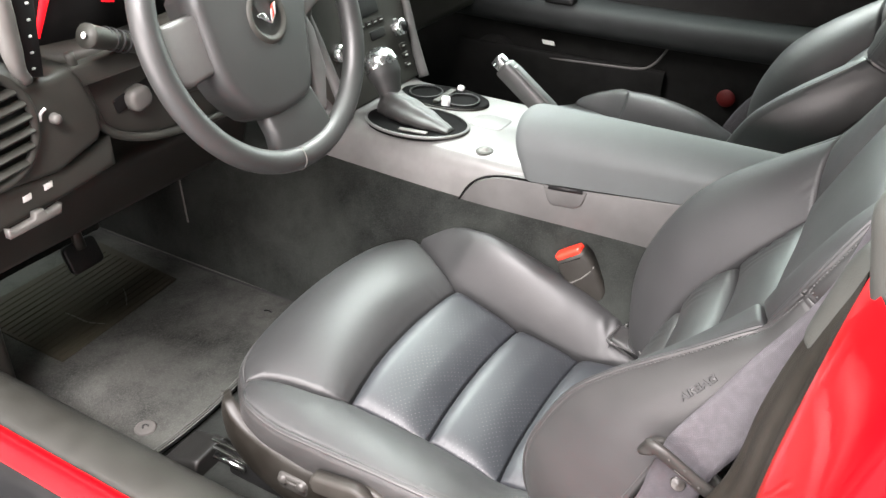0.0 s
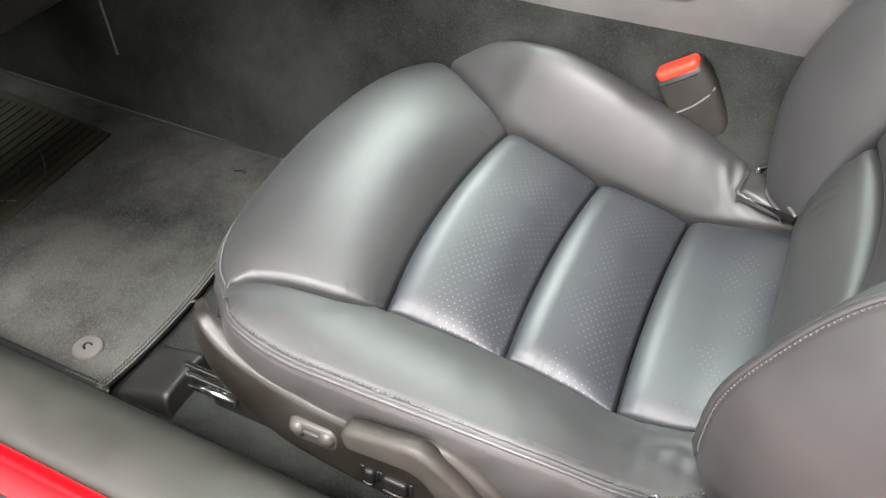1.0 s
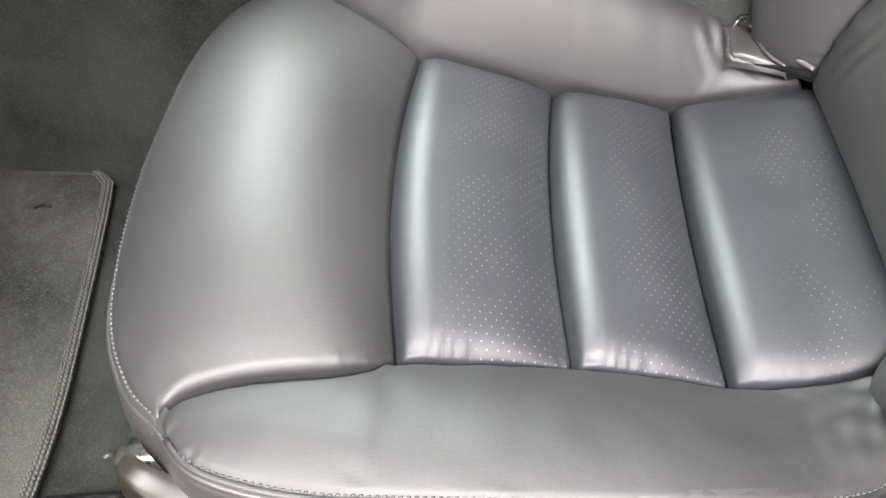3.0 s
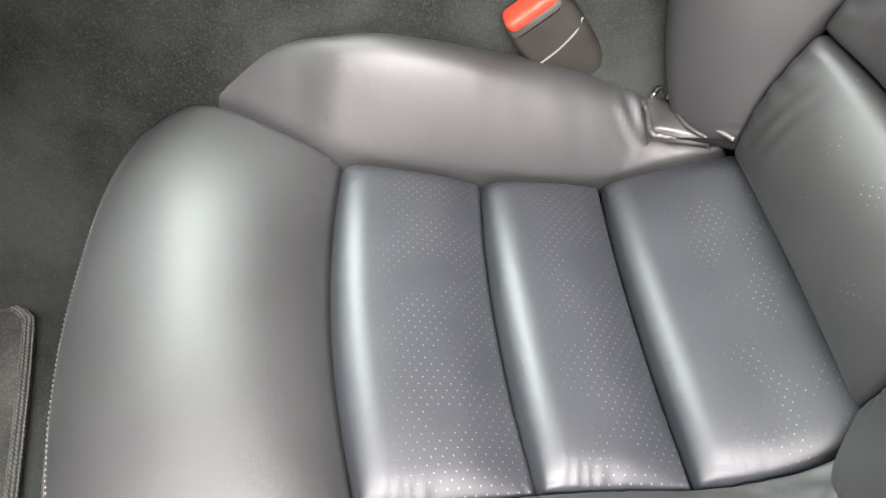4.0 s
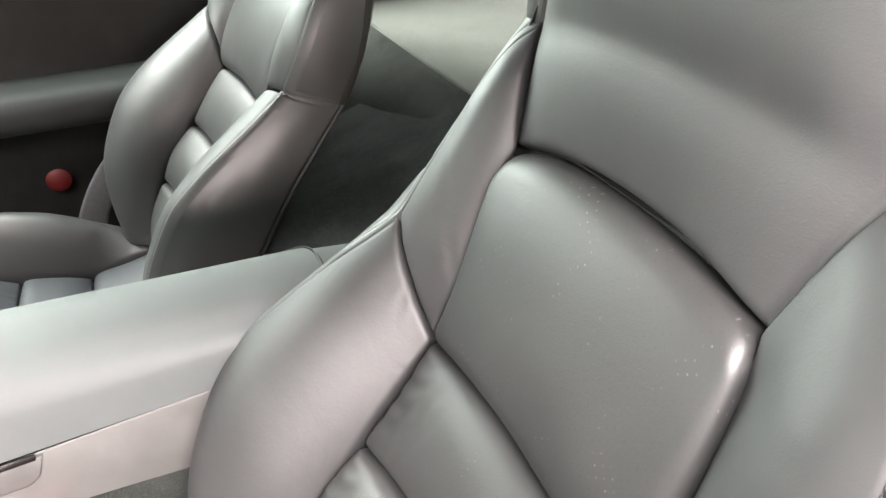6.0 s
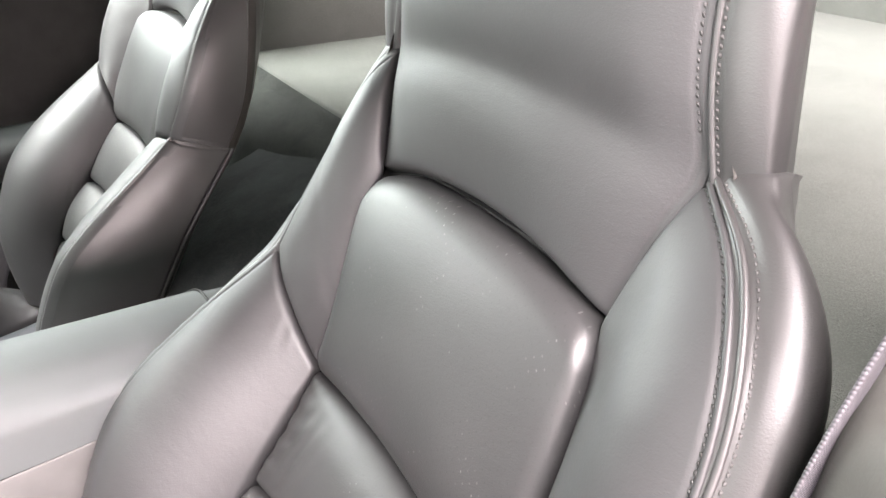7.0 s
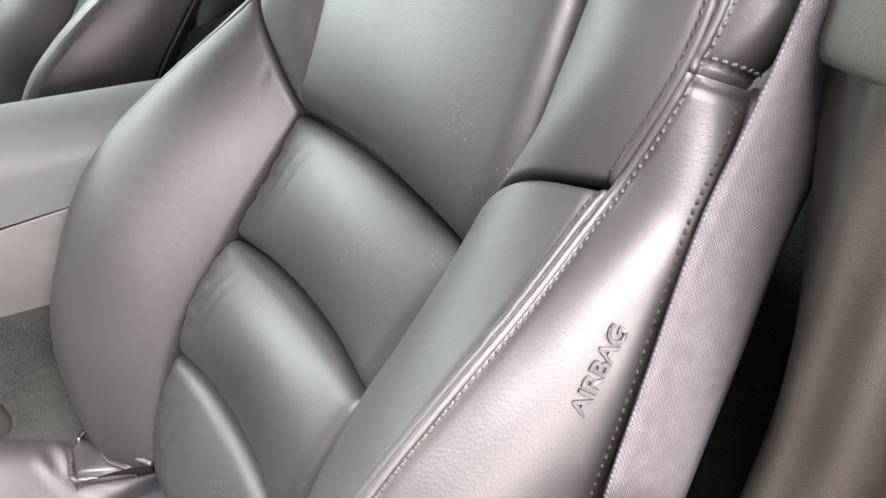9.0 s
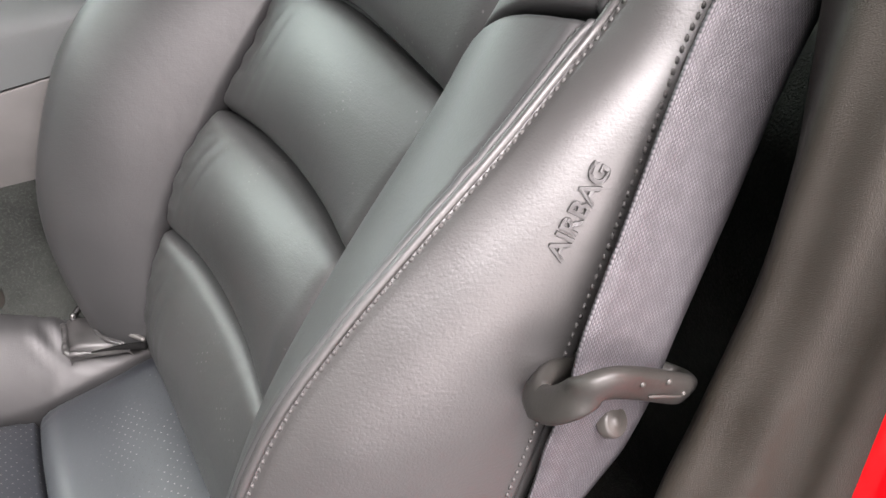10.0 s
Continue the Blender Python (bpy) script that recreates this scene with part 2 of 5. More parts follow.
def curve(points, n=None):
    """A smooth line through the points; gives places at fractions of its length."""
    p = np.array(points, float)
    if len(p) == 2:
        dense = np.linspace(p[0], p[1], 40)
    else:
        q = np.vstack([2 * p[0] - p[1], p, 2 * p[-1] - p[-2]])
        rows = []
        for i in range(1, len(q) - 2):
            for s in np.linspace(0, 1, 24, endpoint=i == len(q) - 3):
                a, b, c, d = q[i - 1:i + 3]
                rows.append(0.5 * (2 * b + (c - a) * s + (2 * a - 5 * b + 4 * c - d) * s * s + (3 * b - a - 3 * c + d) * s ** 3))
        dense = np.array(rows)
    run = np.concatenate([[0], np.cumsum(np.linalg.norm(np.diff(dense, axis=0), axis=1))])
    length = max(run[-1], 1e-9)

    def at(s):
        s = np.clip(np.asarray(s, float), 0, 1) * length
        return np.stack([np.interp(s, run, dense[:, k]) for k in range(3)], -1)

    at.length = length
    return at


def spaced(n):
    s = np.linspace(0, 1, n)
    return s - 0.86 * np.sin(2 * np.pi * s) / (2 * np.pi)


class Pad:
    """A padded panel between four lines (b, t along u; l, r along v), puffed and rolled in at its edges."""

    def __init__(self, b, t, l, r, out, puff=0.01, roll=0.008, nu=30, nv=30, power=2.2, rolls=(1, 1, 1, 1), extra=None, rough=0.0, radius=None, pucker=0.0):
        u, v = spaced(nu), spaced(nv)
        U, V = np.meshgrid(u, v, indexing="ij")
        B, T, L, R = b(u)[:, None], t(u)[:, None], l(v)[None], r(v)[None]
        U3, V3 = U[..., None], V[..., None]
        P = (1 - V3) * B + V3 * T + (1 - U3) * L + U3 * R - ((1 - U3) * (1 - V3) * b(0) + U3 * (1 - V3) * b(1) + (1 - U3) * V3 * t(0) + U3 * V3 * t(1))
        du, dv = np.gradient(P, axis=0), np.gradient(P, axis=1)
        N = np.cross(du, dv)
        N /= np.linalg.norm(N, axis=-1, keepdims=True) + 1e-12
        flipped = (N * np.array(out)).sum() < 0
        if flipped:
            N = -N
        mean = N.mean(axis=(0, 1))
        N = N * 0.7 + mean * 0.3
        N /= np.linalg.norm(N, axis=-1, keepdims=True) + 1e-12
        lu, lv = (b.length + t.length) / 2, (l.length + r.length) / 2
        run_u = np.concatenate([np.zeros((1, nv)), np.cumsum(np.linalg.norm(np.diff(P, axis=0), axis=-1), axis=0)])
        run_v = np.concatenate([np.zeros((nu, 1)), np.cumsum(np.linalg.norm(np.diff(P, axis=1), axis=-1), axis=1)], axis=1)
        away = (run_v, run_v[:, -1:] - run_v, run_u, run_u[-1:] - run_u)
        self.widths = run_u[-1], run_v[:, -1]

        def edge(d, on):
            if on == 4:  # a short fold over the piping
                return np.sqrt(1 - (1 - np.clip(d / 0.004, 0, 1)) ** 2)
            if on >= 2:  # a flat top-stitched seam, or a long soft slope into the seam
                x = np.clip(d / (0.045 if on == 2 else 0.050), 0, 1)
                return 1 - (1 - x) ** 2
            x = np.clip(d / max(radius or roll, 1e-6), 0, 1)
            return np.sqrt(1 - (1 - x) ** 2) if on else np.ones_like(d)

        e = np.ones_like(U)
        for d, on in zip(away, rolls):
            e = e * edge(d, on)
        dome = (1 - np.abs(2 * U - 1) ** power) * (1 - np.abs(2 * V - 1) ** power)
        H = roll * e + puff * dome
        if extra is not None:
            H = H + extra(U, V) * e
        for d, on in zip(away, rolls):
            if on == 2:  # the two folds beside the seam and the dent under the thread
                H = H - 0.0012 * np.exp(-((d - 0.0050) / 0.0013) ** 2)
        for d, on in zip(away, rolls):
            if on in (1, 3):  # the panel is drawn down into its seam
                H = H - 0.0058 * np.exp(-(d / 0.0024) ** 2)
        if pucker:  # small gathers running into the seams
            for k, (d, on) in enumerate(zip(away, rolls)):
                along = run_u if k < 2 else run_v
                if on:
                    fold = np.sin(along * 560 + 2.2 * np.sin(along * 150 + k) + d * 160 * np.sin(along * 40 + 2 * k)) * np.clip(0.25 + np.sin(along * 71 + 1.7 * k + nu), 0, 1.2)
                    reach = 0.011 + 0.007 * np.sin(along * 97 + 3 * k)
                    H = H - pucker * fold * np.exp(-((d - 0.006) / reach) ** 2)
        if rough:
            for i in range(nu):
                for j in range(nv):
                    H[i, j] += rough * e[i, j] * noise.noise(Vector(P[i, j] * 45))
        self.P, self.N, self.u, self.v, self.lu, self.lv, self.flipped = P + N * H[..., None], N, u, v, lu, lv, flipped
        self.U, self.V = U * lu, V * lv

    def mesh(self, skirt=0.012):
        nu, nv = self.P.shape[:2]
        verts = list(self.P.reshape(-1, 3))
        uvs = list(np.stack([self.U, self.V], -1).reshape(-1, 2))
        idx = lambda i, j: i * nv + j
        faces = [(idx(i, j), idx(i + 1, j), idx(i + 1, j + 1), idx(i, j + 1)) for i in range(nu - 1) for j in range(nv - 1)]
        ring = [(i, 0) for i in range(nu)] + [(nu - 1, j) for j in range(1, nv)] + [(i, nv - 1) for i in range(nu - 2, -1, -1)] + [(0, j) for j in range(nv - 2, 0, -1)]
        start = len(verts)
        for i, j in ring:
            verts.append(self.P[i, j] - self.N[i, j] * skirt)
            uvs.append((self.U[i, j], self.V[i, j]))
        for k, (i, j) in enumerate(ring):
            k2 = (k + 1) % len(ring)
            faces.append((idx(i, j), start + k, start + k2, idx(*ring[k2])))
        if self.flipped:
            faces = [f[::-1] for f in faces]
        return verts, faces, uvs

    def at(self, u, v):
        """Place and normal on the padded surface."""
        i = min(max(np.searchsorted(self.u, u) - 1, 0), len(self.u) - 2)
        j = min(max(np.searchsorted(self.v, v) - 1, 0), len(self.v) - 2)
        a = (u - self.u[i]) / (self.u[i + 1] - self.u[i])
        c = (v - self.v[j]) / (self.v[j + 1] - self.v[j])
        w = ((i, j, (1 - a) * (1 - c)), (i + 1, j, a * (1 - c)), (i, j + 1, (1 - a) * c), (i + 1, j + 1, a * c))
        p = sum(self.P[x, y] * k for x, y, k in w)
        n = sum(self.N[x, y] * k for x, y, k in w)
        return p, n / np.linalg.norm(n)


def stitches(lines, pitch=0.0040, size=(0.0031, 0.0015, 0.0009)):
    """Rows of thread stitches along polylines of (place, normal)."""
    verts, faces = [], []
    for line in lines:
        pts = np.array([p for p, n in line])
        nor = np.array([n for p, n in line])
        run = np.concatenate([[0], np.cumsum(np.linalg.norm(np.diff(pts, axis=0), axis=1))])
        s = pitch * 0.5
        while s < run[-1]:
            p = np.array([np.interp(s, run, pts[:, k]) for k in range(3)])
            q = np.array([np.interp(min(s + 0.001, run[-1]), run, pts[:, k]) for k in range(3)])
            o = np.array([np.interp(max(s - 0.001, 0), run, pts[:, k]) for k in range(3)])
            n = np.array([np.interp(s, run, nor[:, k]) for k in range(3)])
            d = (q - o) / (np.linalg.norm(q - o) + 1e-9)
            side = np.cross(n, d)
            d = d + side * 0.18
            a, b, c = (d * size[0] / 2, side * size[1] / 2, n * size[2])
            k = len(verts)
            verts += [p - a - c * 0.4, p - a * 0.5 + b + c * 0.6, p - a * 0.5 - b + c * 0.6, p + a * 0.5 + b + c, p + a * 0.5 - b + c, p + a - c * 0.4]
            faces += [(k, k + 2, k + 1), (k + 1, k + 2, k + 4, k + 3), (k + 3, k + 4, k + 5), (k, k + 1, k + 3, k + 5), (k, k + 5, k + 4, k + 2)]
            s += pitch
    return verts, faces


def row(pad, edge, inset, n=70, span=(0.01, 0.99)):
    """A line on a pad at an inset from one edge: 0 b, 1 t, 2 l, 3 r."""
    out = []
    for s in np.linspace(*span, n):
        if edge < 2:
            v = inset / max(np.interp(s, pad.u, pad.widths[1]), 0.02)
            out.append(pad.at(s, v if edge == 0 else 1 - v))
        else:
            u = inset / max(np.interp(s, pad.v, pad.widths[0]), 0.02)
            out.append(pad.at(u if edge == 2 else 1 - u, s))
    return out


def cords(lines, radius=0.0021):
    """Thin raised cords along lines of (place, normal), set into the surface."""
    return joined(*[tube([p - n * radius * 0.25 for p, n in line], radius, 8) for line in lines])


def tube(points, radius, n=10, closed=False, smooth_n=None, cap=True):
    """A round bar along a line; radius may be a list along it."""
    p = np.array(points, float) if smooth_n is None else curve(points)(np.linspace(0, 1, smooth_n))
    m = len(p)
    r = np.interp(np.linspace(0, 1, m), np.linspace(0, 1, len(radius)), radius) if isinstance(radius, (list, tuple)) else np.full(m, radius)
    verts, faces = [], []
    side = None
    for i in range(m):
        d = p[(i + 1) % m] - p[i - 1] if closed else p[min(i + 1, m - 1)] - p[max(i - 1, 0)]
        d = d / (np.linalg.norm(d) + 1e-12)
        if side is None:
            side = np.cross(d, (0.12, 0.31, 0.94))
        side = side - d * (side @ d)
        side /= np.linalg.norm(side)
        up = np.cross(d, side)
        for k in range(n):
            a = 2 * np.pi * k / n
            verts.append(p[i] + r[i] * (np.cos(a) * side + np.sin(a) * up))
    for i in range(m if closed else m - 1):
        for k in range(n):
            faces.append((i * n + k, i * n + (k + 1) % n, ((i + 1) % m) * n + (k + 1) % n, ((i + 1) % m) * n + k))
    if cap and not closed:
        faces.append(tuple(range(n))[::-1])
        faces.append(tuple((m - 1) * n + k for k in range(n)))
    return verts, faces


def joined(*meshes):
    verts, faces = [], []
    for m in meshes:
        k = len(verts)
        verts += list(m[0])
        faces += [tuple(i + k for i in f) for f in m[1]]
    return verts, faces


def block(size, at, bevel=0.004, segments=3, m=None, taper=(1, 1)):
    """A bevelled box; taper scales its top in x and y."""
    bm = bmesh.new()
    bmesh.ops.create_cube(bm, size=1)
    for v in bm.verts:
        top = v.co.z > 0
        v.co = Vector((v.co.x * size[0] * (taper[0] if top else 1), v.co.y * size[1] * (taper[1] if top else 1), v.co.z * size[2]))
    if bevel:
        bmesh.ops.bevel(bm, geom=bm.edges[:], offset=bevel, segments=segments, profile=0.5, affect="EDGES")
    bm.transform((m if m is not None else Matrix.Identity(4)))
    bm.transform(Matrix.Translation(at))
    return bm


def lathe(profile, at, m=None, n=32):
    """A turned body: profile of (radius, height), about z, then turned by m."""
    verts, faces = [], []
    for r, z in profile:
        for k in range(n):
            a = 2 * math.pi * k / n
            verts.append(Vector((r * math.cos(a), r * math.sin(a), z)))
    for i in range(len(profile) - 1):
        for k in range(n):
            faces.append((i * n + k, i * n + (k + 1) % n, (i + 1) * n + (k + 1) % n, (i + 1) * n + k))
    m = Matrix.Translation(at) @ (m if m is not None else Matrix.Identity(4))
    return [tuple(m @ v) for v in verts], faces


def slab(outline, thick, m, bevel=0.002, segments=2):
    """A plate from a flat outline (x, y), its front at z = 0 and its back at -thick, placed by m."""
    bm = bmesh.new()
    f = bm.faces.new([bm.verts.new((x, y, 0)) for x, y in outline])
    f.normal_update()
    if f.normal.z < 0:
        f.normal_flip()
    out = bmesh.ops.extrude_face_region(bm, geom=[f])
    for v in out["geom"]:
        if isinstance(v, bmesh.types.BMVert):
            v.co.z -= thick
    bmesh.ops.recalc_face_normals(bm, faces=bm.faces[:])
    if bevel:
        rim = [e for e in bm.edges if all(abs(v.co.z) < 1e-7 for v in e.verts)]
        bmesh.ops.bevel(bm, geom=rim, offset=bevel, segments=segments, profile=0.5, affect="EDGES")
    bm.transform(m)
    return bm


def sweep(section, path, closed=False, caps=True):
    """A profile carried along a path: section(s) gives world places for each path fraction s."""
    rings = [section(s) for s in path]
    n = len(rings[0])
    verts = [v for r in rings for v in r]
    faces = []
    for i in range(len(rings) - 1):
        for k in range(n if closed else n - 1):
            faces.append((i * n + k, i * n + (k + 1) % n, (i + 1) * n + (k + 1) % n, (i + 1) * n + k))
    if caps and closed:
        faces += [tuple(range(n))[::-1], tuple((len(rings) - 1) * n + k for k in range(n))]
    return verts, faces


def extruded(profile, x0, x1, n=2, wobble=None):
    """A smooth (y, z) profile carried along x."""
    line = curve([(0, y, z) for y, z in profile])(np.linspace(0, 1, max(24, 6 * len(profile))))
    return sweep(lambda s: [(x0 + (x1 - x0) * s, p[1], p[2] + (wobble(x0 + (x1 - x0) * s) if wobble else 0)) for p in line], np.linspace(0, 1, n))


def facing(at, right, up):
    """Axes whose x runs right, y up and z out of the face."""
    x = Vector(right).normalized()
    y = (Vector(up) - x * x.dot(Vector(up))).normalized()
    z = x.cross(y)
    return Matrix(((x.x, y.x, z.x, at[0]), (x.y, y.y, z.y, at[1]), (x.z, y.z, z.z, at[2]), (0, 0, 0, 1)))


def rounded(w, h, r, n=5):
    pts = []
    for cx, cy, a0 in ((w / 2 - r, h / 2 - r, 0), (-w / 2 + r, h / 2 - r, 90), (-w / 2 + r, -h / 2 + r, 180), (w / 2 - r, -h / 2 + r, 270)):
        for k in range(n + 1):
            a = radians(a0 + 90 * k / n)
            pts.append((cx + r * math.cos(a), cy + r * math.sin(a)))
    return pts

def skin(rows, nu=60, nv=60):
    lines = [curve(r)(np.linspace(0, 1, nu)) for r in rows]
    verts = []
    for k in range(nu):
        verts.append(curve([tuple(l[k]) for l in lines])(np.linspace(0, 1, nv)))
    grid = np.array(verts)
    faces = [(i * nv + j, (i + 1) * nv + j, (i + 1) * nv + j + 1, i * nv + j + 1) for i in range(nu - 1) for j in range(nv - 1)]
    return list(grid.reshape(-1, 3)), faces


def strip(mid, widths, thick=0.0016, n=90):
    """A flat band along points, each with the way across it."""
    line = curve([m for m, a in mid])
    s = np.linspace(0, 1, n)
    p = line(s)
    keys = np.linspace(0, 1, len(mid))
    a = np.stack([np.interp(s, keys, [x[1][k] for x in mid]) for k in range(3)], -1)
    a /= np.linalg.norm(a, axis=1, keepdims=True)
    w = np.interp(s, np.linspace(0, 1, len(widths)), widths)
    verts, faces, uvs = [], [], []
    run = np.concatenate([[0], np.cumsum(np.linalg.norm(np.diff(p, axis=0), axis=1))])
    m = 9
    for i in range(n):
        d = p[min(i + 1, n - 1)] - p[max(i - 1, 0)]
        nrm = np.cross(a[i], d)
        nrm /= np.linalg.norm(nrm) + 1e-9
        for k in range(m):
            f = k / (m - 1) - 0.5
            verts.append(p[i] + a[i] * w[i] * f + nrm * (thick + 0.0016 * math.cos(f * math.pi)))
            uvs.append((f * 0.047, run[i]))
        for k in range(m):
            f = 0.5 - k / (m - 1)
            verts.append(p[i] + a[i] * w[i] * f + nrm * (0.0016 * math.cos(f * math.pi) - 0.001))
            uvs.append((f * 0.047, run[i]))
    for i in range(n - 1):
        for k in range(2 * m):
            k2 = (k + 1) % (2 * m)
            faces.append((i * 2 * m + k, i * 2 * m + k2, (i + 1) * 2 * m + k2, (i + 1) * 2 * m + k))
    return verts, faces, uvs


# ---- the two bucket seats ----
def emboss(pad, start, stop, word, parent):
    """Raised letters on a pad from start to stop."""
    text = bpy.data.curves.new("lettering", "FONT")
    text.body, text.size, text.extrude, text.bevel_depth, text.bevel_resolution, text.offset = word, 1.0, 0.04, 0.02, 1, 0.012
    ob = bpy.data.objects.new("lettering", text)
    me = bpy.data.meshes.new_from_object(ob)
    bpy.data.objects.remove(ob)
    flat = np.array([v.co for v in me.vertices])
    faces = [tuple(p.vertices) for p in me.polygons]
    lo, hi = flat[:, 0].min(), flat[:, 0].max()
    a, b = np.array(start), np.array(stop)
    grid = pad.P.reshape(-1, 3)
    near = np.argsort(np.linalg.norm(grid - (a + b) / 2, axis=1))[:9]
    n = pad.N.reshape(-1, 3)[near].mean(axis=0)
    n /= np.linalg.norm(n)
    along = b - a
    along -= n * (along @ n)
    k = np.linalg.norm(b - a) / (hi - lo)
    along /= np.linalg.norm(along)
    up = np.cross(n, along)
    verts = []
    for x, y, z in flat:
        p = a + along * (x - lo) * k + up * y * k * 0.92
        d = np.linalg.norm(grid - p, axis=1)
        w = np.argsort(d)[:6]
        q = 1 / (d[w] + 1e-4)
        h = ((grid[w] - p) @ n * q).sum() / q.sum()
        verts.append(p + n * (h + 0.0007 + z * k * 1.2))
    part("lettering", (verts, faces), "letters", parent, "embossed AIRBAG lettering", False)


def build_seat(name, y0, s, label, full):
    """A leather bucket seat on the centre line y0; s = 1 keeps the door side at -y, s = -1 mirrors it."""
    seat = thing(name, (0.0, y0, 0.2), label, "car seat", "bucket seats")

    def C(points, side=1):
        return curve([(x, y0 + s * side * y, z) for x, y, z in points])

    def join(*lists):
        return [p for l in lists for p in l]

    # cushion
    def across(x, y, z, dx, dz):
        return C([(x, -y, z), (x + dx * 0.75, -y * 0.5, z + dz * 0.75), (x + dx, 0, z + dz), (x + dx * 0.75, y * 0.5, z + dz * 0.75), (x, y, z)])

    seam_a = C([(-0.1128, -0.152, 0.358), (-0.1225, -0.074, 0.367), (-0.126, 0, 0.368), (-0.123, 0.074, 0.368), (-0.114, 0.147, 0.368)])
    seam_b = across(0.0, 0.141, 0.338, -0.008, 0.003)
    seam_c = across(0.104, 0.141, 0.323, -0.006, 0.004)
    seam_d = across(0.238, 0.128, 0.350, 0.002, -0.012)
    # the inboard front corner is a little fuller than the one by the door
    fronts = {-1: [(-0.241, 0.211, 0.379), (-0.272, 0.181, 0.374), (-0.300, 0.120, 0.366), (-0.316, 0, 0.360)],
              1: [(-0.250, 0.213, 0.388), (-0.286, 0.184, 0.376), (-0.308, 0.122, 0.367), (-0.316, 0, 0.360)]}
    front_line = C([(x, -y, z) for x, y, z in fronts[-1]] + fronts[1][-2::-1])
    corner = (-0.114, 0.147, 0.368)
    notches = {1: [corner, (-0.160, 0.168, 0.385), (-0.205, 0.194, 0.394), fronts[1][0]],
               -1: [(-0.1128, 0.152, 0.358), (-0.128, 0.162, 0.366), (-0.152, 0.170, 0.371), (-0.180, 0.175, 0.374), (-0.205, 0.180, 0.375), (-0.228, 0.188, 0.376), (-0.240, 0.198, 0.377), fronts[-1][0]]}
    roll = Pad(seam_a, front_line, C(notches[-1], -1), C(notches[1]), (0, 0, 1), 0.036, 0.010, 96, 64, power=2.0, rolls=(3, 2, 1, 1), pucker=0.0006)
    part("front_bolster", roll.mesh(), "leather", seat)

    def tooth(u, v):
        return 0.010 * (1 - v) ** 1.2 * (1 - np.abs(2 * u - 1) ** 5)

    inner = [corner, (0.0, 0.141, 0.338), (0.104, 0.141, 0.321), (0.160, 0.142, 0.334), (0.208, 0.135, 0.354)]
    for a, b, i in ((seam_a, seam_b, 0), (seam_b, seam_c, 1), (seam_c, seam_d, 2)):
        edge = [inner[i], inner[i + 1]] if i < 2 else [inner[2], (0.160, 0.142, 0.332), (0.208, 0.135, 0.349), (0.238, 0.128, 0.350)]
        door_edge = [notches[-1][0], edge[1]] if i == 0 else edge
        pad = Pad(a, b, C(door_edge, -1), C(edge), (0, 0, 1), 0.006, 0.010, 90, 64, 2.4, extra=tooth, radius=0.024, pucker=0.0005, rolls=(1, 3 if i < 2 else 1, 1, 1))
        part("insert_panel", pad.mesh(), "perforated" if i < 2 else "perforated_rear", seat, "perforated black leather panel")

    def drape(u, v):  # the skirt is caught behind the lever and hangs fuller after it
        fold = u - 0.735 + 0.05 * (v - 0.5)
        return v ** 1.3 * (0.007 * np.exp(-((u - 0.79) / 0.045) ** 2) - 0.006 * np.exp(-(fold / 0.011) ** 2) + 0.002 * np.exp(-((fold + 0.03) / 0.012) ** 2) - 0.003 * np.exp(-((u - 0.90 + 0.05 * v) / 0.012) ** 2))

    rim = [(-0.215, 0.236, 0.381), (-0.160, 0.248, 0.378), (-0.095, 0.250, 0.380), (0.0, 0.249, 0.382), (0.07, 0.245, 0.378), (0.155, 0.227, 0.356), (0.200, 0.196, 0.350)]
    for side in (-1, 1):
        front, tip = fronts[side], fronts[side][0]
        outer = [tip] + [(x, y + 0.004 * (side > 0), z) for x, y, z in rim]
        fuller = 0.028 if full and side == 1 else 0.0
        lo = C(notches[side][:0:-1] + [notches[side][0]] + inner[1:], side)
        hi = C(outer, side)
        pad = Pad(lo, hi, C([tip, tip], side), C([inner[-1], outer[-1]], side), (0, 0, 1), (0.058 if side == 1 else 0.012) if full else 0.082, 0.006, 130, 48, 2.0, rolls=(1, 2, 1, 1), rough=0.0010, pucker=0.0005,
                  extra=lambda u, v: (0.0009 * np.sin(v * 24 + 3 * np.sin(u * 30)) + (0.0018 if side == 1 else 0.0004) * np.sin(u * 150 + 16 * v + 5 * np.sin(v * 4)) * np.clip((u - 0.76) / 0.05, 0, 1)) * np.sin(v * 3.14) * np.clip((u - 0.76) / 0.08, 0, 1) + fuller * np.exp(-((u - 0.38) / 0.22) ** 2) * np.sin(v * 3.14))
        part("side_bolster", pad.mesh(), "leather", seat)
        # leather skirt under the welt, from the middle of the front round to the back
        top = join([front[3], front[2], front[1]], outer)
        bottom = [(-0.306, 0, 0.30), (-0.292, 0.120, 0.305), (-0.270, 0.170, 0.316), (-0.250, 0.198, 0.322), (-0.222, 0.222, 0.318), (-0.160, 0.232, 0.308), (-0.095, 0.236, 0.306), (0.0, 0.239, 0.306),
                  (0.07, 0.241, 0.313), (0.155, 0.232, 0.317), (0.20, 0.205, 0.312)]
        skirt = Pad(C(top, side), C(bottom, side), C([top[0], bottom[0]], side), C([top[-1], bottom[-1]], side), (0, s * side, 0.2), 0.004, 0.007, 130, 30, 2.5, rolls=(2, 0, 0, 0), rough=0.0016, extra=drape if full and side == -1 else None)
        part("skirt", skirt.mesh(), "side_leather", seat)
        rows = [row(pad, 1, 0.0047, 90, (0.03, 0.97)), row(skirt, 0, 0.0047, 120, (0.01, 0.98))]
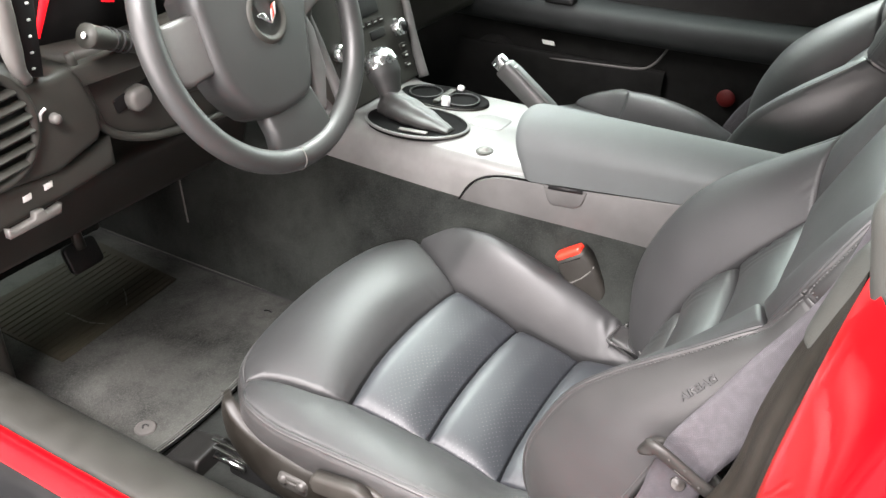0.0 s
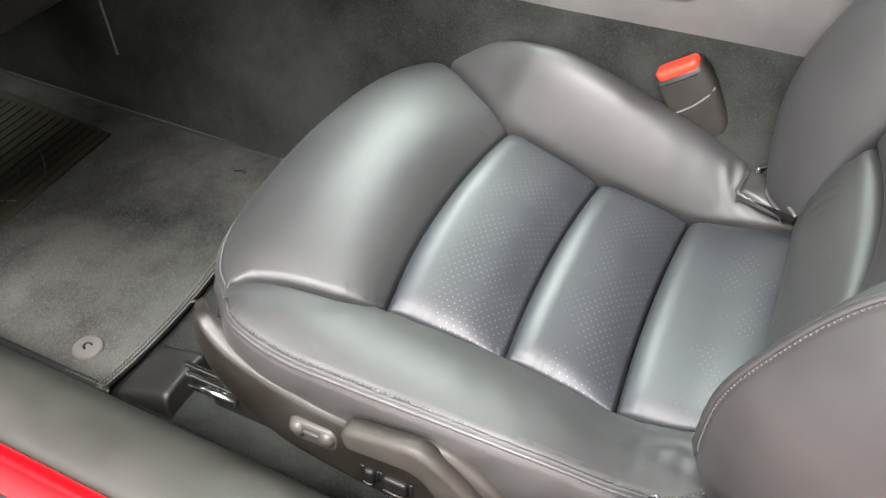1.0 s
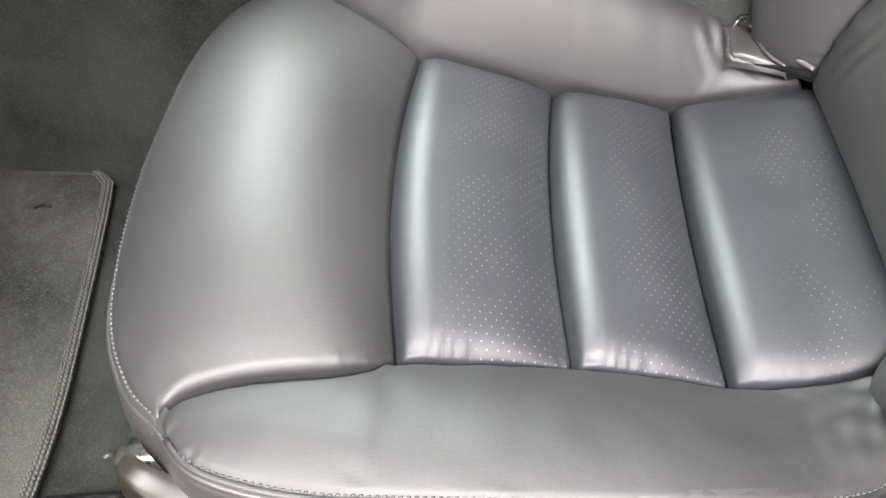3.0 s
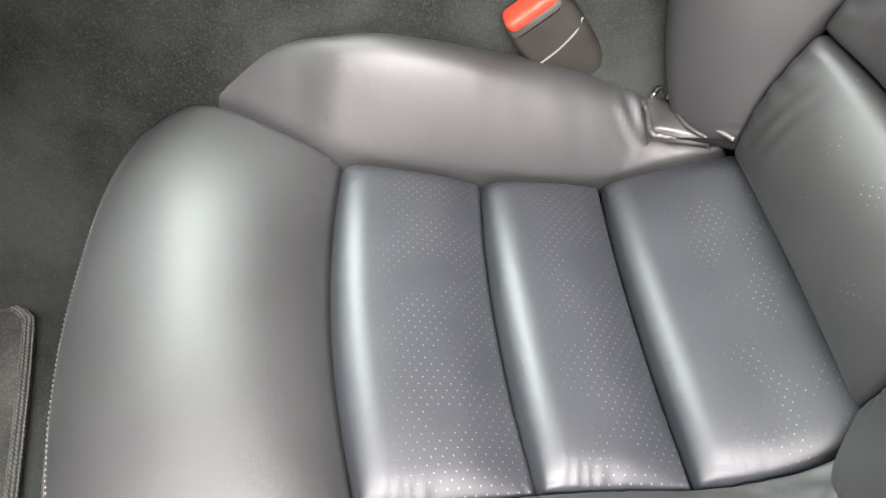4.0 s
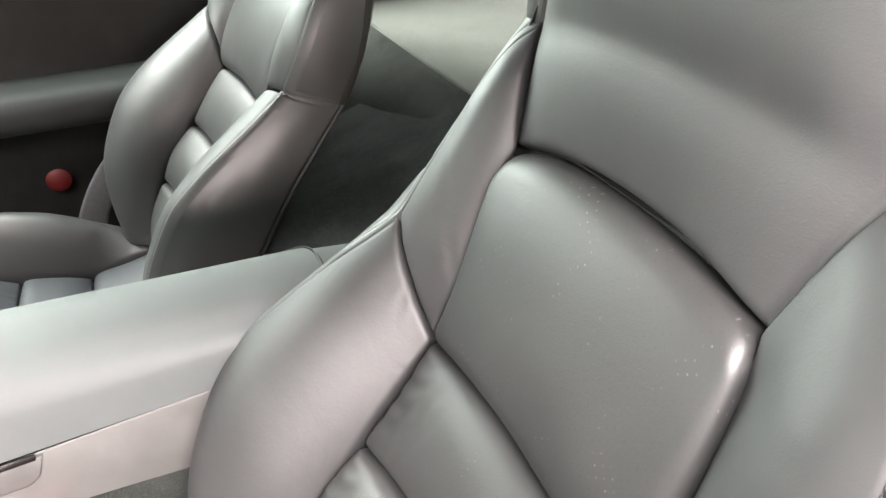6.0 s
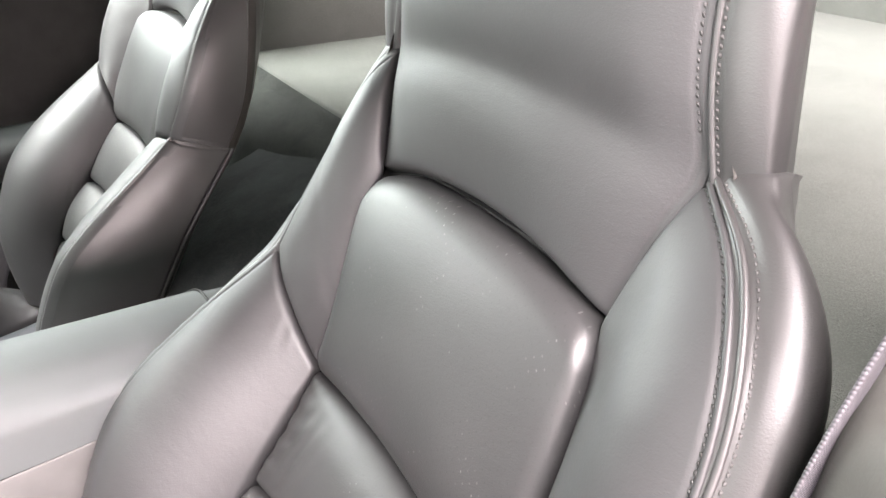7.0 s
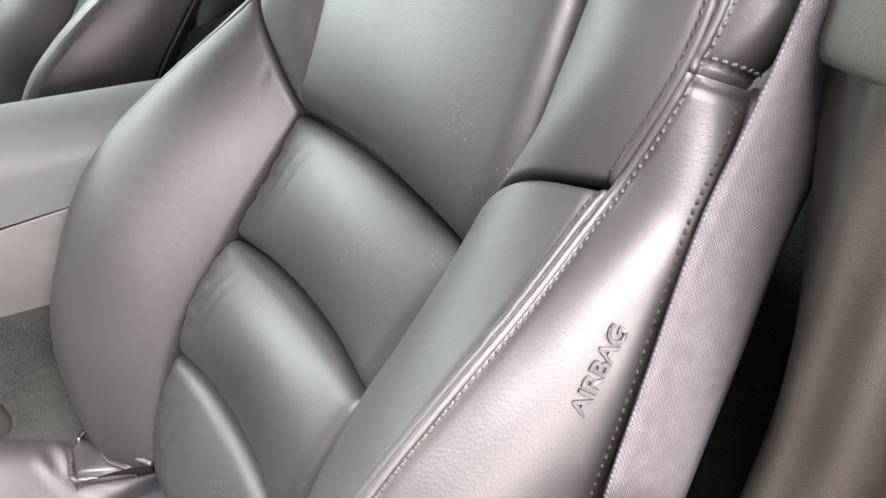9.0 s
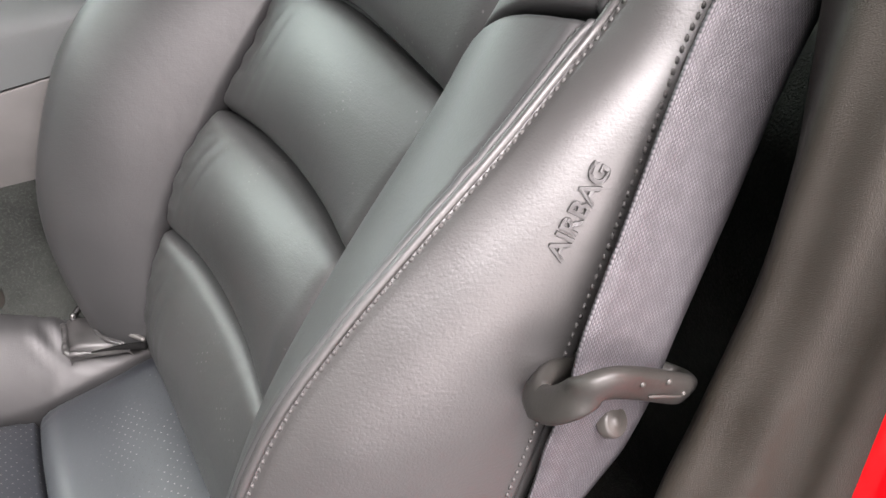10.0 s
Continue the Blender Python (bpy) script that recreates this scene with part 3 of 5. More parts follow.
        if side == 1:
            rows.append(row(roll, 1, 0.0047, 90, (0.02, 0.98)))
        part("stitching", stitches(rows, 0.0042, (0.0033, 0.0016, 0.0009)), "thread", seat, "rows of grey thread stitches")["kind"] = "stuff"
        part("welt", cords([row(pad, 1, 0.0021, 90, (0.02, 0.98))]), "leather", seat)
        part("welt", cords([row(skirt, 0, 0.0021, 120, (0.0, 0.99))]), "side_leather", seat)

    part("cushion_core", block((0.46, 0.40, 0.060), (-0.02, y0, 0.281), 0.02, 2, pose(0, 0, 0, 0, 6, 0)), "core", seat)

    # backrest
    def bridge(x, y, z, dx, dz=0.0):
        return C([(x, -y, z), (x + dx * 0.75, -y * 0.5, z + dz * 0.75), (x + dx, 0, z + dz), (x + dx * 0.75, y * 0.5, z + dz * 0.75), (x, y, z)])

    g0 = bridge(0.208, 0.122, 0.366, 0.006, -0.004)
    g1 = bridge(0.241, 0.120, 0.482, 0.016)
    g2 = bridge(0.297, 0.117, 0.570, 0.014)
    g3 = C([(0.358, -0.137, 0.648), (0.362, -0.105, 0.652), (0.365, -0.05, 0.657), (0.367, 0, 0.660), (0.366, 0.06, 0.660), (0.363, 0.119, 0.657)])
    spine = [(0.208, 0.122, 0.366), (0.241, 0.120, 0.482), (0.297, 0.117, 0.570), (0.363, 0.119, 0.657)]
    near_end = (0.358, 0.137, 0.648)
    for a, b, i in ((g0, g1, 0), (g1, g2, 1), (g2, g3, 2)):
        edge = spine[i:i + 2]
        bow = (-0.006, 0, 0.003) if i < 2 else (0.002, -0.003, 0)
        mid = [tuple((edge[0][k] + edge[1][k]) / 2 + bow[k] for k in range(3))]
        edge = [edge[0]] + mid + [edge[1]]
        near = edge if i < 2 else [edge[0], ((edge[0][0] + near_end[0]) / 2, 0.127, (edge[0][2] + near_end[2]) / 2 + 0.002), near_end]
        pad = Pad(a, b, C(near, -1), C(edge), (-1, 0, 0.5), 0.014, 0.010, 90, 48, 2.2, pucker=0.00015, radius=0.014,
                  extra=lambda u, v: 0.0012 * np.sin(v * 34 + 6 * u + 2 * np.sin(u * 22)) * np.exp(-((1 - u) / 0.13) ** 2) * np.sin(v * 3.14) + 0.0009 * np.sin(u * 85 + 9 * v) * np.exp(-((u - 0.82) / 0.08) ** 2) * np.sin(v * 3.14) ** 2)
        part("back_panel", pad.mesh(), "perforated_back", seat)
    # upper insert, with rounded upper corners
    ins_side = [(0.363, 0.119, 0.657), (0.380, 0.115, 0.695), (0.400, 0.119, 0.740), (0.420, 0.124, 0.785)]
    ins_near = [near_end, (0.372, 0.151, 0.685), (0.392, 0.150, 0.727), (0.414, 0.143, 0.772), (0.424, 0.137, 0.793)]
    ins_top = C([(0.424, -0.137, 0.793), (0.430, -0.128, 0.807), (0.434, -0.100, 0.815), (0.437, -0.05, 0.820), (0.438, 0, 0.822), (0.437, 0.065, 0.8215), (0.434, 0.103, 0.815), (0.429, 0.117, 0.806), (0.420, 0.124, 0.785)])
    pad = Pad(g3, ins_top, C(ins_near, -1), C(ins_side), (-1, 0, 0.5), 0.010, 0.017, 60, 60, 3.0, radius=0.022)
    part("back_insert", pad.mesh(), "perforated_back", seat, "perforated black leather back panel")

    crest = [(0.172, 0.188, 0.375), (0.166, 0.216, 0.44), (0.168, 0.228, 0.50), (0.184, 0.232, 0.55), (0.209, 0.234, 0.60), (0.240, 0.234, 0.634), (0.272, 0.233, 0.661), (0.306, 0.231, 0.687), (0.334, 0.228, 0.709), (0.357, 0.225, 0.727)]
    crest_up = [(0.357, 0.225, 0.727), (0.374, 0.240, 0.775), (0.387, 0.240, 0.806), (0.406, 0.229, 0.842), (0.435, 0.199, 0.875), (0.463, 0.156, 0.897)]
    head_side = [(0.463, 0.156, 0.897), (0.462, 0.148, 0.94), (0.468, 0.142, 0.99), (0.488, 0.128, 1.045)]
    ins_corner = (0.431, 0.131, 0.809)
    seam_hb = [ins_corner, (0.440, 0.138, 0.835), (0.452, 0.148, 0.87), crest_up[-1]]
    pipe = [(0.225, 0.245, 0.36), (0.255, 0.258, 0.42), (0.282, 0.266, 0.50), (0.302, 0.269, 0.56), (0.322, 0.268, 0.612), (0.338, 0.266, 0.648), (0.355, 0.262, 0.683), (0.378, 0.256, 0.724), (0.403, 0.248, 0.764)]
    rear = [(0.403, 0.248, 0.764), (0.427, 0.244, 0.790), (0.450, 0.232, 0.825), (0.462, 0.214, 0.868), (0.472, 0.190, 0.907)]
    rear_up = [(0.472, 0.190, 0.907), (0.482, 0.180, 0.95), (0.497, 0.170, 1.0), (0.515, 0.155, 1.045)]
    for side in (-1, 1):
        spine_s = spine if side == 1 else spine[:3] + [near_end]
        ins_s = ins_side if side == 1 else ins_near
        edge_low, edge_up, pipe_s, rear_s, bulge, start = crest, crest_up, pipe, rear, 0.0065, 1
        if full and side == 1:
            # inboard wing, a little narrower towards the head
            edge_low = crest[:6] + [(0.272, 0.229, 0.661), (0.307, 0.221, 0.689), (0.337, 0.208, 0.714), (0.361, 0.196, 0.736)]
            edge_up = [(0.361, 0.196, 0.736), (0.388, 0.197, 0.775), (0.410, 0.193, 0.81), (0.430, 0.183, 0.85), (0.447, 0.170, 0.88), (0.463, 0.156, 0.897)]
            pipe_s = pipe[:5] + [(0.338, 0.258, 0.648), (0.357, 0.246, 0.685), (0.380, 0.232, 0.726), (0.403, 0.220, 0.764)]
            rear_s = [(0.403, 0.220, 0.764), (0.427, 0.213, 0.790), (0.450, 0.203, 0.825), (0.462, 0.192, 0.868), (0.472, 0.182, 0.907)]
            bulge = 0.003
        if not full:
            # flat side without an airbag
            pipe_s = [(0.225, 0.235, 0.36), (0.265, 0.243, 0.44), (0.300, 0.246, 0.52), (0.345, 0.244, 0.60), (0.385, 0.238, 0.655), (0.425, 0.226, 0.702)]
            rear_s = [(0.425, 0.226, 0.702), (0.450, 0.227, 0.76), (0.464, 0.222, 0.82), (0.474, 0.208, 0.868), (0.480, 0.190, 0.907)]
            bulge, start = 0.003, 0
        soft = 0.008 if bulge > 0.005 else 0.004
        seam = [spine_s[3], (0.352, 0.156, 0.690), (0.352, 0.182, 0.714), edge_low[-1]] if side == -1 else [spine_s[3], (0.359, 0.144, 0.683), (0.358, 0.171, 0.710), edge_low[-1]]
        low = Pad(C(spine_s, side), C(edge_low, side), C([spine[0], (0.176, 0.16, 0.36), crest[0]], side), C(seam, side), (-0.6, -s * side, 0.4), (0.030 if side == 1 else -0.013) if full else (0.030 if side == -1 else 0.012), 0.008, 100, 56, 2.0, rolls=(1, 2, 1, 1), pucker=0.0004)
        part("lower_wing", low.mesh(), "leather", seat)
        up = Pad(C(ins_s + [ins_corner], side), C(edge_up, side), C(seam, side), C(seam_hb, side), (-0.8, -s * side * 0.6, 0.4), 0.005 if side == -1 else 0.010, 0.006 if side == -1 else 0.009, 44, 56, 2.2, rolls=(1, 2, 1, 1), rough=0.0008,
                 extra=None if side == -1 else lambda u, v: -0.0011 * np.exp(-((u - 0.42 - 0.25 * (v - 0.5)) / 0.03) ** 2) - 0.0008 * np.exp(-((u - 0.60 + 0.2 * (v - 0.5)) / 0.025) ** 2))
        part("upper_wing", up.mesh(), "leather", seat)
        corner_low = C([edge_up[start], tuple((edge_up[start][k] + pipe_s[-1][k]) / 2 + (0, 0.003, 0)[k] for k in range(3)), pipe_s[-1]], side)
        side_low = Pad(C(edge_low + edge_up[1:1 + start], side), C(pipe_s, side), C([crest[0], pipe_s[0]], side), corner_low, (0, s * side, 0), bulge, soft, 70, 56, 2.0, rolls=(2, 4, 1, 2), rough=0.0006, radius=0.006)
        part("side_panel", side_low.mesh(), "side_leather", seat)
        gusset = Pad(C(edge_up[start:], side), C(rear_s, side), corner_low, C([edge_up[-1], (0.470, 0.173, 0.904), rear_s[-1]], side), (0.3, s * side, 0), 0.020 if bulge > 0.005 else bulge, soft * 0.8, 44, 56, 2.2, rolls=(2, 1, 2, 1))
        if full and side == -1:
            emboss(side_low, (0.3146, -0.266, 0.6581), (0.3381, -0.258, 0.6854), "AIRBAG", seat)
        part("gusset", gusset.mesh(), "side_leather", seat)
        low_in, low_out = (0.459, 0.162, 0.882), (rear_s[-1][0] - 0.001, rear_s[-1][1], 0.889)
        cheek = Pad(C([low_in] + head_side[1:], side), C([low_out] + rear_up[1:], side), C([low_in, (0.467, 0.180, 0.885), low_out], side), C([head_side[-1], rear_up[-1]], side), (0.2, s * side, 0), 0.008, 0.007, 30, 30, 2.2, rolls=(2, 1, 1, 1))
        part("head_cheek", cheek.mesh(), "side_leather", seat)
        rows = [row(low, 1, 0.0047, 110, (0.06, 0.99)), row(up, 1, 0.0047)]
        if full and side == -1:
            rows += [row(side_low, 0, 0.0047, 110, (0.06, 0.99)), row(gusset, 0, 0.0047), row(cheek, 0, 0.0047), row(side_low, 1, 0.0070, 100, (0.05, 0.985)), row(gusset, 2, 0.0065, 30, (0.06, 0.95))]
        if side == -1 or not full:
            part("stitching", stitches(rows), "shaded_back_thread" if full else "dark_thread", seat, "rows of grey thread stitches")["kind"] = "stuff"
        if full and side == -1:
            part("welt", cords([row(low, 1, 0.0021, 110, (0.02, 1.0)), row(up, 1, 0.0021, 80, (0.0, 1.0))]), "leather", seat)
            part("welt", cords([row(side_low, 0, 0.0021, 110, (0.02, 1.0)), row(gusset, 0, 0.0021, 80, (0.0, 1.0)), row(cheek, 0, 0.0021, 60, (0.0, 1.0))]), "side_leather", seat)
        line = C(pipe_s, side)(np.linspace(0, 1, 70))
        part("piping", tube(line + np.array((0.003, s * side * 0.001, 0)), 0.0036 if full else 0.002, 8), "side_leather", seat)
        shell = [(x + 0.004, y - (0.014 if full else 0.003), z) for x, y, z in [(0.225, 0.245, 0.33)] + pipe_s[1:] + rear_s[1:] + rear_up[1:]]
        back = [(0.30, 0.0, 0.33), (0.40, 0, 0.52), (0.47, 0, 0.66), (0.54, 0, 0.80), (0.575, 0, 0.92), (0.58, 0, 1.045)]
        pad = Pad(C(shell, side), C(back, side), C([shell[0], back[0]], side), C([shell[-1], back[-1]], side), (1, 0, -0.4), 0.008, 0.004, 40, 20, 2.2, rolls=(1, 0, 0, 0))
        part("back_shell", pad.mesh(), "plastic", seat)
    head_bottom = C([(0.431, -0.131, 0.809), (0.439, -0.07, 0.822), (0.443, 0, 0.825), (0.439, 0.07, 0.822), (0.431, 0.131, 0.809)])
    head_top = C([(0.488, -0.128, 1.045), (0.491, 0, 1.06), (0.488, 0.128, 1.045)])
    head_l, head_r = C(seam_hb + head_side[1:], -1), C(seam_hb + head_side[1:])
    head = Pad(head_bottom, head_top, head_l, head_r, (-1, 0, 0.3), 0.022, 0.010, 56, 44, 2.2, rolls=(1, 1, 2, 2))
    part("head_panel", head.mesh(), "leather", seat)
    part("stitching", stitches([row(head, 2, 0.0047, 60, (0.45, 0.98)), row(head, 3, 0.0047, 60, (0.45, 0.98))]), "shaded_back_thread", seat, "rows of grey thread stitches")["kind"] = "stuff"
    crown = Pad(head_top, C([(0.515, -0.155, 1.045), (0.535, 0, 1.06), (0.515, 0.155, 1.045)]), C([head_side[-1], rear_up[-1]], -1), C([head_side[-1], rear_up[-1]]), (0, 0, 1), 0.01, 0.008, 24, 14)
    part("head_crown", crown.mesh(), "leather", seat)
    part("back_core", joined(*[
        sweep(lambda t: [(0.235 + 0.21 * t + dx, y0 + dy, 0.40 + 0.42 * t) for dx, dy in ((0.0, -0.14), (0.0, 0.14), (0.05, 0.17), (0.05, -0.17))], np.linspace(0, 1, 6), True)]), "core", seat, smooth=False)

    # rails and their covers
    for y in (-0.205, 0.205):
        out = -1 if y < 0 else 1
        for dy, z in ((0.017, 0.261), (0.018, 0.246)):
            part("seat_rail", block((0.53, 0.006, 0.006), (-0.040, y0 + s * (y + out * dy), z), 0.002, 3), "rail", seat, "bright steel seat rail")
        part("rail_rod", tube([(-0.304, y0 + s * (y + out * 0.017), 0.229), (-0.249, y0 + s * (y + out * 0.017), 0.229)], 0.0055, 12), "rail", seat, "short bright steel rod")
        part("rail_bracket", block((0.50, 0.044, 0.052), (-0.035, y0 + s * (y - out * 0.008), 0.2255), 0.004, 2), "black", seat)
        part("rail_foot", block((0.030, 0.018, 0.030), (-0.285, y0 + s * (y - out * 0.030), 0.268), 0.004, 2), "steel", seat, "bright steel rail foot")
        hood = []
        for dy, k in ((0.047, 0.0), (0.0455, 0.35), (0.0425, 0.72), (0.036, 0.94), (0.020, 1.0), (-0.004, 1.0), (-0.020, 0.92), (-0.026, 0.62), (-0.029, 0.25), (-0.030, 0.0)):
            hood.append([(x + 0.004 * (1 - k), y0 + s * (y + out * dy), 0.1985 + k * h) for x, h in ((-0.388, 0.0), (-0.386, 0.004), (-0.378, 0.008), (-0.360, 0.015), (-0.338, 0.0235), (-0.326, 0.0265), (-0.3205, 0.0255), (-0.3185, 0.020), (-0.315, 0.0))])
        part("rail_cover", skin(hood, 44, 40), "hood", seat, "black plastic hood over the rail end")
    for side in ((-1, 1) if full else (-1,)):
        # moulded side trim of the base
        top = [(-0.268, 0.222, 0.369), (-0.250, 0.233, 0.366), (-0.229, 0.237, 0.355), (-0.208, 0.240, 0.347), (-0.172, 0.243, 0.341), (-0.135, 0.245, 0.338), (-0.100, 0.246, 0.336), (-0.060, 0.248, 0.340), (0.0, 0.248, 0.343), (0.034, 0.247, 0.336), (0.062, 0.242, 0.298)]
        low = [(-0.2685, 0.223, 0.362), (-0.2695, 0.222, 0.343), (-0.2665, 0.222, 0.314), (-0.257, 0.225, 0.290), (-0.222, 0.236, 0.273), (-0.165, 0.248, 0.264), (-0.118, 0.252, 0.260), (-0.06, 0.254, 0.257), (0.0, 0.254, 0.255), (0.036, 0.252, 0.255), (0.062, 0.246, 0.258)]
        pad = Pad(C(top, side), C(low, side), C([top[0], low[0]], side), C([top[-1], low[-1]], side), (0, s * side, 0), 0.006, 0.008, 60, 22, 2.4, rolls=(1, 1, 2, 1))
        part("base_trim", pad.mesh(0.003), "base_trim", seat, "moulded charcoal plastic base trim")
    return seat


driver_seat = build_seat("bucket_seat", 0.0, 1, "black leather bucket seat with perforated inserts and stitched wings", True)
build_seat("bucket_seat", 0.77, -1, "black leather bucket seat with stitched side panel beyond the console", False)

# ---- hall ----
def room_box(name, size, at, mat, label, category):
    ob = part(name, block(size, at, 0), mat, None, smooth=False)
    return tagged(ob, label, category, kind="structure")


room_box("ground", (12, 12, 0.1), (0, 0, -0.05), "floor", "dark blue-grey hall floor beside the car", "floor")
room_box("ceiling", (12, 12, 0.1), (0, 0, 3.55), "wall", "plain white hall ceiling", "ceiling")
for n, sx, sy, x, y in (("wall_north", 0.1, 12, 6.05, 0), ("wall_south", 0.1, 12, -6.05, 0), ("wall_east", 12.2, 0.1, 0, 6.05), ("wall_west", 12.2, 0.1, 0, -6.05)):
    room_box(n, (sx, sy, 3.5), (x, y, 1.75), "wall", "plain pale hall wall", "wall")

# ---- car floor, tunnel and sill ----
car = thing("car_body", (0, 0, 0.12), "red sports car body with dark sill trim and open cabin", "car")
part("floor_pan", block((2.0, 1.5, 0.06), (0.0, 0.385, 0.168), 0.01, 2), "carpet", car, "dark grey carpeted floor")
part("tunnel_carpet", extruded([(0.150, 0.196), (0.165, 0.26), (0.188, 0.36), (0.210, 0.43), (0.226, 0.474), (0.240, 0.490), (0.385, 0.50), (0.52, 0.485), (0.545, 0.46), (0.558, 0.42), (0.60, 0.26), (0.62, 0.196)], -1.3, 0.62, 60,
                              lambda x: 0.004 * math.sin(x * 9)), "carpet", car, "dark grey carpet over the tunnel")
part("toe_board", block((0.05, 1.4, 0.7), (-1.12, 0.385, 0.42), 0.01, 2, pose(0, 0, 0, 0, -28, 0)), "carpet", car)
part("sill_trim", extruded([(-0.254, 0.185), (-0.272, 0.230), (-0.290, 0.272), (-0.307, 0.303), (-0.326, 0.322), (-0.352, 0.331), (-0.378, 0.329), (-0.391, 0.321), (-0.394, 0.30)], -1.2, 0.40, 40), "sill", car, "dark brown-grey moulded sill trim")
part("sill_paint", extruded([(-0.388, 0.318), (-0.393, 0.328), (-0.402, 0.330), (-0.410, 0.322), (-0.414, 0.300), (-0.414, 0.285), (-0.405, 0.278)], -1.2, 0.46, 30), "red", car, "glossy red painted sill edge")
part("rocker", extruded([(-0.405, 0.280), (-0.42, 0.26), (-0.43, 0.20), (-0.41, 0.13)], -1.2, 0.46, 10), "black", car)

# ---- floor mat ----
mat_thing = thing("floor_mat", (-0.6, -0.05, 0.2), "dark carpet floor mat with a ribbed rubber heel pad", "floor mat")
edge = [(-0.397, -0.258), (-0.393, -0.137), (-0.408, 0.0), (-0.426, 0.125), (-0.433, 0.144), (-0.446, 0.154), (-0.470, 0.156), (-0.70, 0.152), (-0.98, 0.152), (-1.0, 0.12), (-1.0, -0.22), (-0.98, -0.256)]
part("carpet_sheet", slab(edge, 0.012, pose(0, 0, 0.2125), 0.005), "mat", mat_thing)
loop = curve([(x, y, 0.2095) for x, y in [(-0.70, -0.258), (-0.415, -0.258), (-0.397, -0.252)] + edge[1:9]])
part("binding", tube(loop(np.linspace(0, 1, 200)), 0.0056, 8), "rubber", mat_thing, "sewn edge binding")
braid = []
for k in range(4):
    a = radians(40 + 35 * k)
    braid.append([(np.array(p) + np.array((0.0058 * math.cos(a), 0.0058 * math.cos(a) * 0.2, 0.0058 * math.sin(a))), np.array((math.cos(a), 0, math.sin(a)))) for p in loop(np.linspace(0.2, 0.98, 160))])
part("binding_thread", stitches(braid, 0.0042, (0.0048, 0.0026, 0.0011)), "binding", mat_thing, "grey overlocked edge thread")["kind"] = "stuff"
part("heel_pad", slab([(-0.680, -0.185), (-0.700, 0.095), (-0.93, 0.112), (-0.93, -0.185)], 0.004, pose(0, 0, 0.2155), 0.002), "heel", mat_thing, "ribbed brown-black rubber heel pad")
ribs = []
for i in range(15):
    x = -0.750 - 0.015 * i
    ribs.append(tube([(x + 0.056, -0.180, 0.2158), (x + 0.040, 0.090, 0.2158)], 0.0014, 6))
part("pad_ribs", joined(*ribs), "heel", mat_thing)["kind"] = "stuff"
part("grommet", lathe([(0.0, 0.0020), (0.0120, 0.0024), (0.0152, 0.0017), (0.0168, 0.0), (0.0168, -0.002)], (-0.446, -0.224, 0.2135)), "sleeve", mat_thing, "grey plastic grommet")
part("grommet_hook", tube([(-0.446 + 0.0042 * math.cos(a), -0.224 + 0.0042 * math.sin(a), 0.2160) for a in np.linspace(0.6, 4.9, 18)], 0.0013, 6), "black", mat_thing)
for line in ([(-0.789, -0.091), (-0.760, -0.090), (-0.731, -0.0895), (-0.699, -0.076)], [(-0.760, 0.018), (-0.735, 0.002), (-0.7126, -0.017)], [(-0.7466, -0.038), (-0.7491, -0.023)]):
    part("scuff", tube([(x, y, 0.2158) for x, y in line], [0.0006, 0.0016, 0.0008], 6, smooth_n=16), "sleeve", mat_thing, "pale scuff on the heel pad")
part("mat_slit", tube([(-0.490, 0.104, 0.2132), (-0.482, 0.108, 0.2142), (-0.474, 0.106, 0.2132)], 0.0016, 6), "black", mat_thing)

# ---- seat controls, rails and buckle beside the driver's seat ----
def side_frame(x, y, z):
    return facing((x, y, z), (1, 0, 0), (0, 0, 1))


SWITCH = side_frame(-0.1245, -0.2640, 0.3065) @ pose(0, 0, 0, 0, 0, 2)
sw = part("seat_switch", slab(rounded(0.050, 0.027, 0.010), 0.014, SWITCH, 0.005, 4), "switch", driver_seat, "grey plastic seat switch")
part("switch_well", slab(rounded(0.0515, 0.0285, 0.0107), 0.010, SWITCH @ pose(0, 0, -0.0050), 0.001, 1), "black", sw)
for dx in (-0.0145, 0.0145):
    part("switch_knob", lathe([(0, 0.0055), (0.004, 0.0050), (0.0072, 0.003), (0.0082, 0.0)], tuple(SWITCH @ Vector((dx, 0.004, -0.001))), SWITCH.to_3x3().to_4x4(), 20), "switch", sw)
part("switch_bar", block((0.022, 0.003, 0.004), (0, 0, 0), 0.001, 2, SWITCH @ pose(0, 0.004, 0.0005, 90, 0, 0)), "switch", sw)
lever = curve([(-0.090, 0, 0.341), (-0.083, 0, 0.354), (-0.055, 0, 0.360), (-0.028, 0, 0.365), (-0.012, 0, 0.362), (0.015, 0, 0.343), (0.038, 0, 0.316), (0.046, 0, 0.290), (0.040, 0, 0.264), (0.020, 0, 0.262), (0.006, 0, 0.284), (-0.008, 0, 0.314), (-0.023, 0, 0.330), (-0.054, 0, 0.329), (-0.083, 0, 0.327), (-0.090, 0, 0.341)])
part("recline_lever", slab([(p[0], p[2]) for p in lever(np.linspace(0, 1, 81)[:-1])], 0.016, side_frame(0, -0.2745, 0), 0.0065, 4), "lever", driver_seat, "charcoal plastic recline lever")
pivot = curve([(-0.092, 0, 0.330), (-0.088, 0, 0.347), (-0.046, 0, 0.354), (-0.006, 0, 0.360), (0.024, 0, 0.346), (0.050, 0, 0.326), (0.059, 0, 0.292), (0.050, 0, 0.262), (0.020, 0, 0.262), (0.0, 0, 0.300), (-0.020, 0, 0.322), (-0.060, 0, 0.322), (-0.092, 0, 0.330)])
